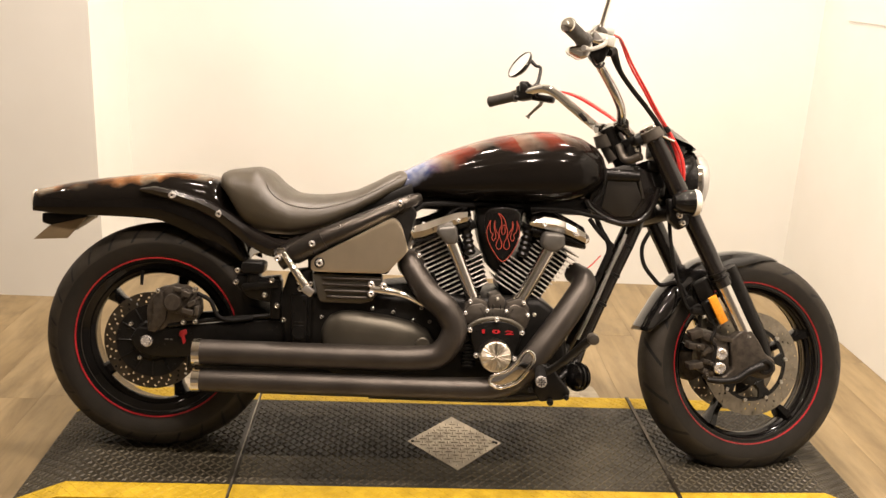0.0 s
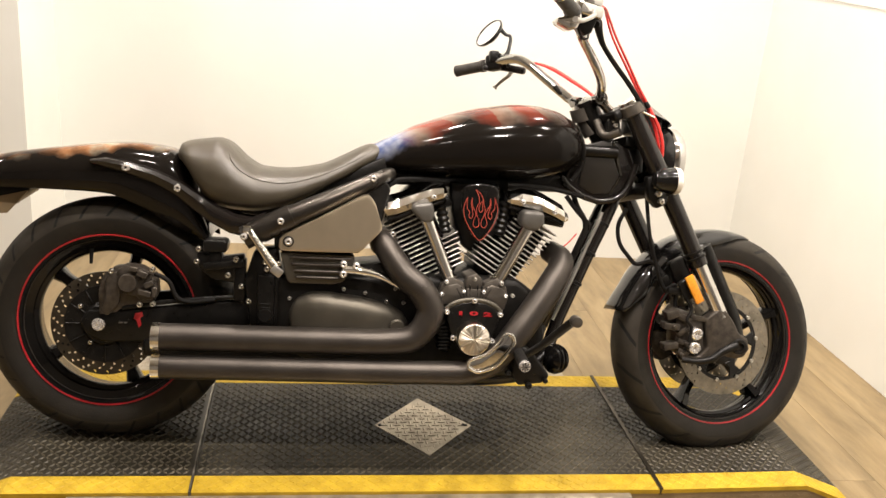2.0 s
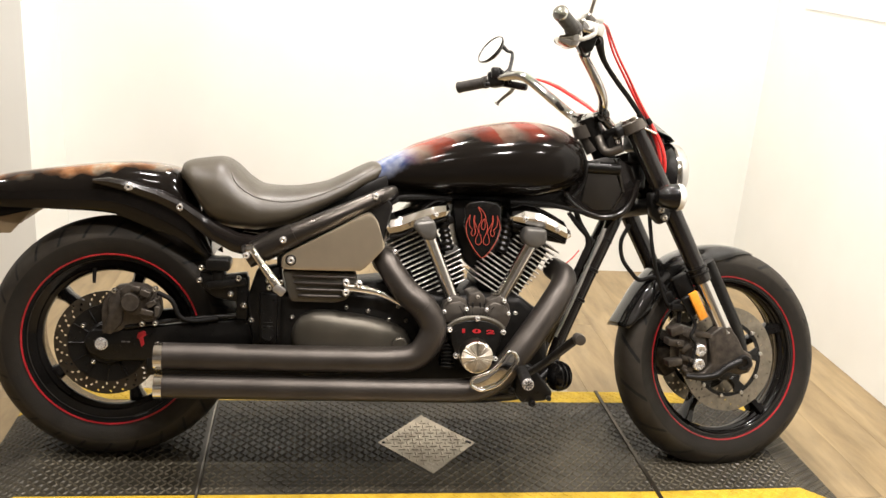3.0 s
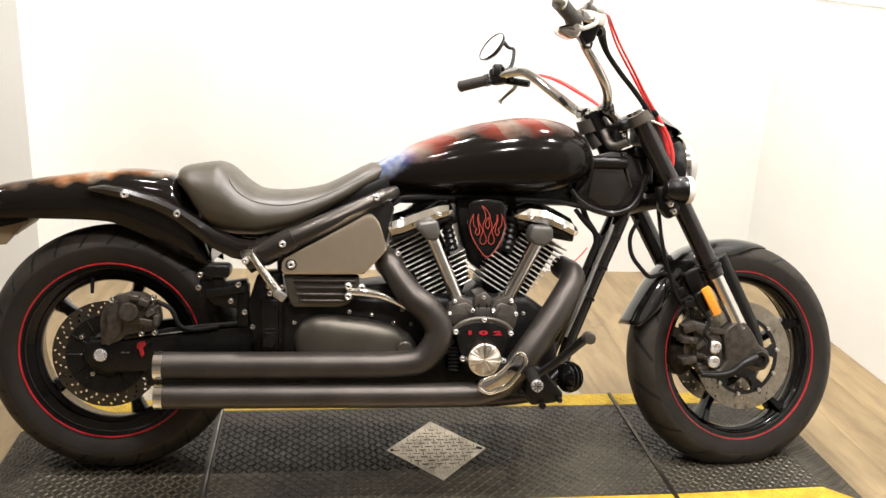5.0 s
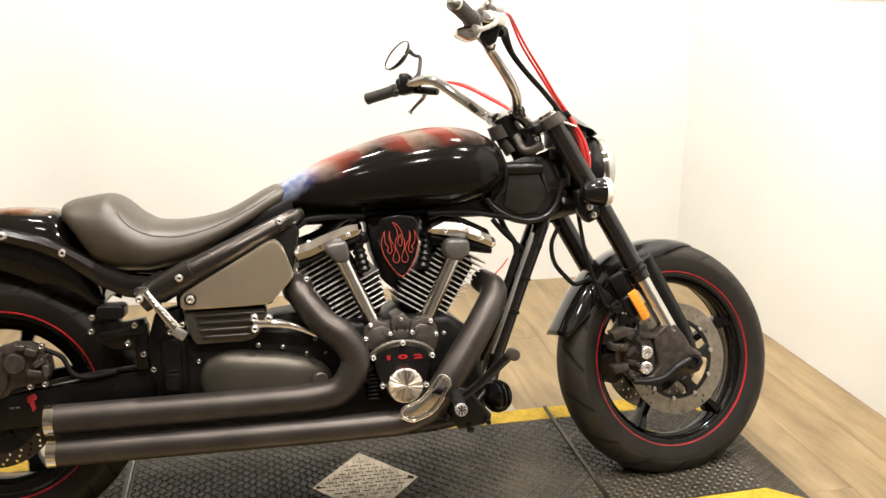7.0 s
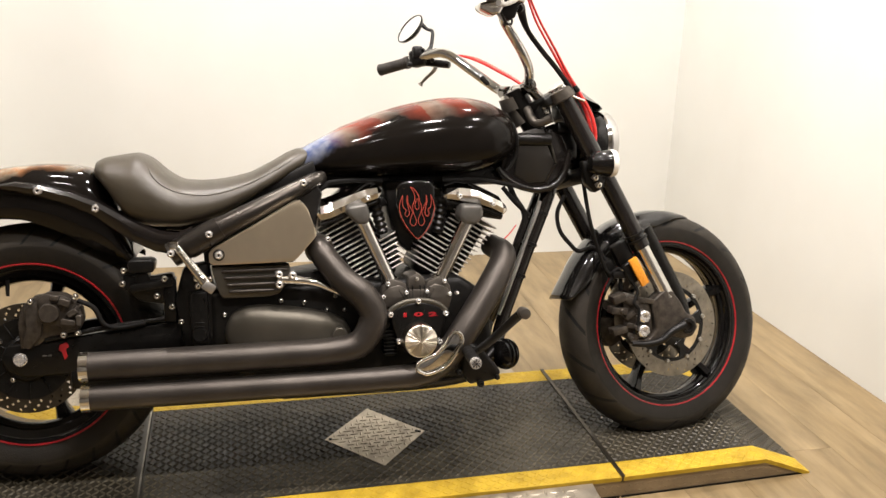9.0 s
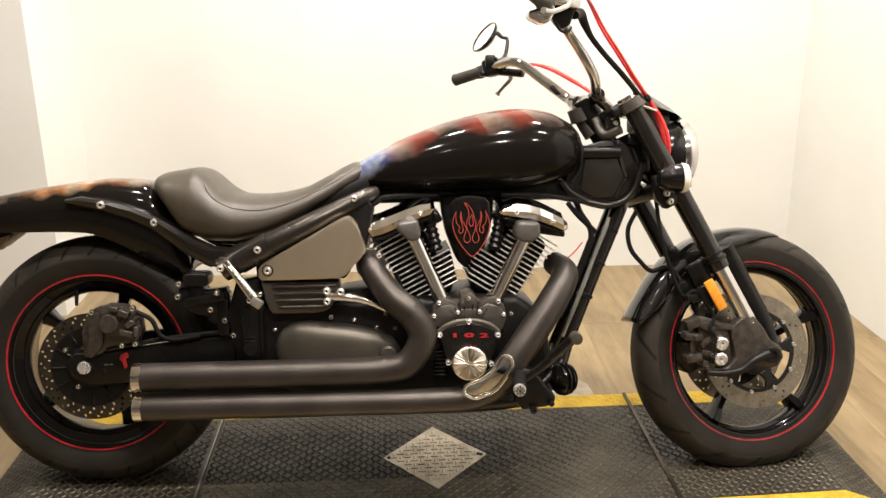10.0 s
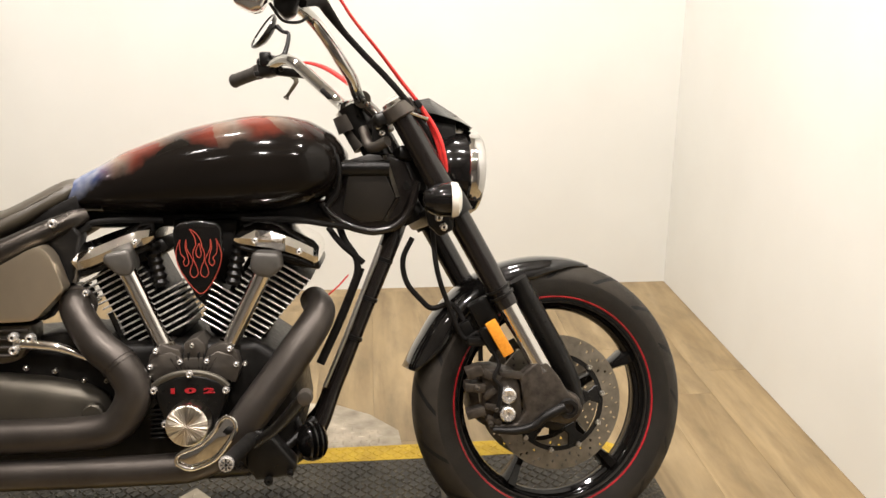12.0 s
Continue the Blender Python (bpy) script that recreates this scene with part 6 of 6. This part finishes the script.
part("mirror_arm", tube([(1.078, 0.30, 1.085), (1.092, 0.31, 1.105), (1.100, 0.325, 1.150), (1.085, 0.33, 1.158), (1.070, 0.335, 1.172)], [0.009, 0.006, 0.005, 0.005, 0.007], 6, 12), SATIN, bar, "black mirror arm")
mcen = Vector((1.036, 0.345, 1.160))
mz = Vector((-0.78, -0.30, 0.55)).normalized()
mq = mz.to_track_quat("-Y", "Z").to_matrix().to_4x4()
mdl = Matrix.Translation(mcen) @ mq @ Matrix.Diagonal((1.0, 1.0, 0.92, 1))
ms = part("mirror_shell", moved(lathe([(0.001, 0.022), (0.030, 0.018), (0.052, 0.006), (0.056, -0.002), (0.053, -0.005), (0.051, -0.002)], 40), mdl), GLOSS, bar, "black oval mirror")
part("mirror_glass", moved(lathe([(0.051, -0.0025), (0.001, -0.003)], 40), mdl), MIRROR, ms)
# hoses
HOSE_A = [(1.19, -0.315, 1.163), (1.215, -0.265, 1.165), (1.239, -0.215, 1.154), (1.272, -0.188, 1.107), (1.324, -0.148, 1.046), (1.365, -0.118, 0.994), (1.404, -0.100, 0.945), (1.438, -0.098, 0.891), (1.452, -0.100, 0.848), (1.457, -0.090, 0.806), (1.443, -0.082, 0.786)]
for gap in (0.0, 1.0):
    spread = (0.2, 0.3, 0.6, 1.0, 1.0, 0.7, 0.45, 0.4, 0.4, 0.4, 0.4)
    pts = [(x - 0.007 * gap * (z < 0.93), y + 0.030 * gap * w, z + 0.003 * gap * w) for (x, y, z), w in zip(HOSE_A, spread)]
    part("front_hose", tube(pts, [0.003, 0.003, 0.003, 0.003, 0.0034, 0.0042, 0.0046, 0.0048, 0.0048, 0.0048, 0.0048], 8, 10), HOSE, bike, "bright red brake hose")
part("throttle_cable", tube([(1.180, -0.30, 1.122), (1.208, -0.225, 1.137), (1.225, -0.187, 1.120), (1.249, -0.155, 1.090), (1.290, -0.136, 1.046), (1.336, -0.124, 0.999), (1.382, -0.110, 0.944), (1.42, -0.085, 0.88), (1.445, -0.07, 0.80)], [0.010, 0.012, 0.010, 0.0068, 0.0066, 0.0066, 0.0066, 0.006, 0.006], 7, 12), RUBBER, bike, "black throttle cable")
part("clutch_cable", tube([(1.125, 0.24, 1.068), (1.155, 0.20, 1.066), (1.20, 0.16, 1.048), (1.25, 0.10, 1.01), (1.285, 0.04, 0.975), (1.32, 0.0, 0.93), (1.335, -0.01, 0.90)], [0.003, 0.0035, 0.006, 0.006, 0.0048, 0.0048, 0.0048], 7, 10), HOSE, bike, "red clutch cable sleeve")
for sx, q, tn in ((0.03, (1.20, 0.095, 0.985), 45), (0.02, (1.40, -0.10, 0.948), 50)):
    part("cable_clip", box(sx, 0.018, 0.012, q, 0.004, 2, (0, tn, 0)), RUBBER, bike)
part("hose_guide", tube([(1.382, -0.11, 0.93), (1.42, -0.11, 0.915)], 0.004, 1, 8), CHROME, bike)

# ---- the wall trim ----
tagged(mesh_object("trim_strip", tube([(X1 - 0.004, 1.43, 1.236), (X1 - 0.004, 1.2, 1.232), (X1 - 0.004, 0.8, 1.224), (X1 - 0.004, -0.6, 1.20)], 0.0015, 3, 8), ALU), "thin grey line of trim along the white wall", "trim", kind="structure")

# ---- side wings of the stand, in bare diamond plate ----
def lozenge(bm, x, y, z, a, ln, wd, h):
    c, s = math.cos(a), math.sin(a)
    def p(u, v, w):
        px = x + u * c - v * s
        return bm.verts.new((px, askew(px, y + u * s + v * c), z(px) + w))
    e0, e1, s0, s1 = p(-ln / 2, 0, -0.0003), p(ln / 2, 0, -0.0003), p(0, -wd / 2, -0.0003), p(0, wd / 2, -0.0003)
    r0, r1 = p(-ln * 0.26, 0, h), p(ln * 0.26, 0, h)
    for f in ((e0, s0, r0), (s0, r1, r0), (s0, e1, r1), (e1, s1, r1), (s1, r0, r1), (s1, e0, r0)):
        bm.faces.new(f)


def tread(x0, x1, y0, y1, inside, height, pitch, ln, wd, h, turn=math.pi / 4):
    bm = bmesh.new()
    nx, ny = int((x1 - x0) / pitch) + 1, int((y1 - y0) / pitch) + 1
    for i in range(nx):
        for j in range(ny):
            x, y = x0 + (i + 0.5) * pitch, y0 + (j + 0.5) * pitch
            if x < x1 and y < y1 and inside(x, y):
                lozenge(bm, x, y, height, turn if (i + j) % 2 else turn + math.pi / 2, ln, wd, h)
    return bm


def in_diamond(x, y, k=1.0):
    return abs(x - 0.0) / (0.141 * k) + abs(y - 0.0) / (0.160 * k) < 1


for a, b in ((END0, JL - 0.003), (JL + 0.003, JR - 0.003), (JR + 0.003, END1)):
    ob = part("tread_pattern", tread(a + 0.004, b - 0.004, -IN + 0.006, IN - 0.006, lambda x, y: not in_diamond(x, y, 1.03), deck, 0.0165, 0.0235, 0.0085, 0.0028), MATTOP, stand, smooth=False)
    ob["kind"] = "stuff"
    for s in (-1, 1):
        y0, y1 = sorted((s * (IN + 0.004), s * (HW - 0.004)))
        ob = part("edge_tread", tread(a + 0.004, b - 0.004, y0, y1, lambda x, y: True, lambda x: deck(x) + 0.0005, 0.0165, 0.0235, 0.0085, 0.0014), YELLOW, stand, smooth=False)
        ob["kind"] = "stuff"
    if b < END1:
        part("joint_strip", strip(-HW, HW, b - 0.001, b + (0.0038 if b < 0 else 0.009), lift=0.003 if b < 0 else 0.005, thick=0.02), JOINT if b < 0 else DARKDISC, stand, "worn metal joint strip between mats", smooth=False)
    for s in (-1, 1):                                      # raised pattern on the side panels
        sb = bmesh.new()
        for i in range(int((b - a) / 0.019)):
            for z in (0.016, 0.033):
                x = a + 0.012 + i * 0.019 + (0.0095 if z > 0.02 else 0.0)
                if z < deck(x) - 0.022:
                    y = askew(x, s * (HW - 0.004))
                    k = 0.004 if i % 2 else -0.004
                    e = [sb.verts.new(v) for v in ((x - 0.008, y, z - k), (x, y, z - 0.0035), (x + 0.008, y, z + k), (x, y, z + 0.0035))]
                    t = sb.verts.new((x, y + s * 0.0015, z))
                    for j in range(4):
                        sb.faces.new((e[j], e[(j + 1) % 4], t))
        ob = part("panel_tread", sb, SIDE, stand, smooth=False)
        ob["kind"] = "stuff"
dm = bmesh.new()
vs = [dm.verts.new(v) for v in ((-0.141, 0, H + 0.0005), (0, -0.160, H + 0.0005), (0.141, 0, H + 0.0005), (0, 0.160, H + 0.0005))]
fc = dm.faces.new(vs)
ex = bmesh.ops.extrude_face_region(dm, geom=[fc])
bmesh.ops.translate(dm, vec=(0, 0, 0.0016), verts=[v for v in ex["geom"] if isinstance(v, bmesh.types.BMVert)])
diamond = part("diamond_inlay", dm, PLATE, stand, "diamond-shaped inlay of bare diamond plate", smooth=False)
ob = part("plate_tread", tread(-0.14, 0.14, -0.16, 0.16, lambda x, y: in_diamond(x, y, 0.90), lambda x: H + 0.0021, 0.0185, 0.0245, 0.0075, 0.0016, 0.0), PLATE, diamond, smooth=False)
ob["kind"] = "stuff"
for x, y in ((-0.125, 0.0), (0.125, 0.0), (0.118, 0.004)):
    part("screw", moved(lathe([(0.001, 0.003), (0.004, 0.003), (0.005, 0.0)], 10), pose(x, y, H + 0.002, 90, 0, 0)), SATIN, diamond)
for s in (-1, 1):
    o = [(-0.9, s * HW * 1.003), (0.515, s * HW * 1.003), (0.508, s * 0.42), (0.43, s * 0.52), (0.33, s * 0.59), (0.18, s * 0.62), (-0.9, s * 0.62)]
    wb = bmesh.new()
    f = wb.faces.new([wb.verts.new((x, y, 0.054)) for x, y in o])
    ex = bmesh.ops.extrude_face_region(wb, geom=[f])
    bmesh.ops.translate(wb, vec=(0, 0, -0.052), verts=[v for v in ex["geom"] if isinstance(v, bmesh.types.BMVert)])
    wing = part("side_wing", wb, PLATE, stand, "bare diamond plate side wing", smooth=False)
    y0, y1 = sorted((s * (HW + 0.008), s * 0.60))
    ob = part("wing_tread", tread(-0.88, 0.49, y0, y1, lambda x, y: x < 0.47 and (abs(y) < 0.43 or x < 0.42 - (abs(y) - 0.43)), lambda x: 0.054, 0.024, 0.030, 0.009, 0.0016, 0.0), PLATE, wing, smooth=False)
    ob["kind"] = "stuff"
stand.matrix_world = Matrix.Translation((0.85, -0.04, FLOOR)) @ pose(0, 0, 0, 0, 0, 0.8)

# ---- frames round the unseen ceiling lamps, the added left one too ----
for ob in [o for o in scene.objects if o.type == "LIGHT"]:
    lx, ly, _ = ob.location
    fx = tagged(new("ceiling_light"), "unseen rectangular light set under the pale ceiling", "light", group="ceiling lights")
    fx.location = (lx, ly, CEIL)
    fr = join_bm(box(0.25, 0.02, 0.03, (0, -0.065, -0.018), 0.004, 1), box(0.25, 0.02, 0.03, (0, 0.065, -0.018), 0.004, 1), box(0.02, 0.108, 0.03, (-0.115, 0, -0.018), 0.004, 1), box(0.02, 0.108, 0.03, (0.115, 0, -0.018), 0.004, 1))
    part("frame", fr, CEILM, fx)

# ---- floor planks ----
pw, pl = 0.178, 1.22
bmp = box(pw - 0.0004, pl - 0.0004, 0.008, (0, 0, 0), 0.0004, 1)
pme = bpy.data.meshes.new("plank")
bmp.to_mesh(pme)
bmp.free()
pme.materials.append(PLANK)
rng = random.Random(4)
nx = int((X1 - X0) / pw) + 1
for i in range(nx):
    x = X1 - pw / 2 - i * pw
    off = rng.random() * pl
    y = Y1 + 0.05 + off - pl / 2
    while y > Y0 - pl / 2:
        ya, yb = max(y - pl / 2, Y0 - 0.02), min(y + pl / 2, (JOGY if x < JOGX - 0.08 else Y1) + 0.02)
        if yb - ya > 0.03 and x - pw / 2 > X0 - 0.1:
            o = new("plank", pme)
            o.parent = floor
            o.location = (x, (ya + yb) / 2, FLOOR - 0.004)
            o.scale = (1, (yb - ya) / pl, 1)
        y -= pl
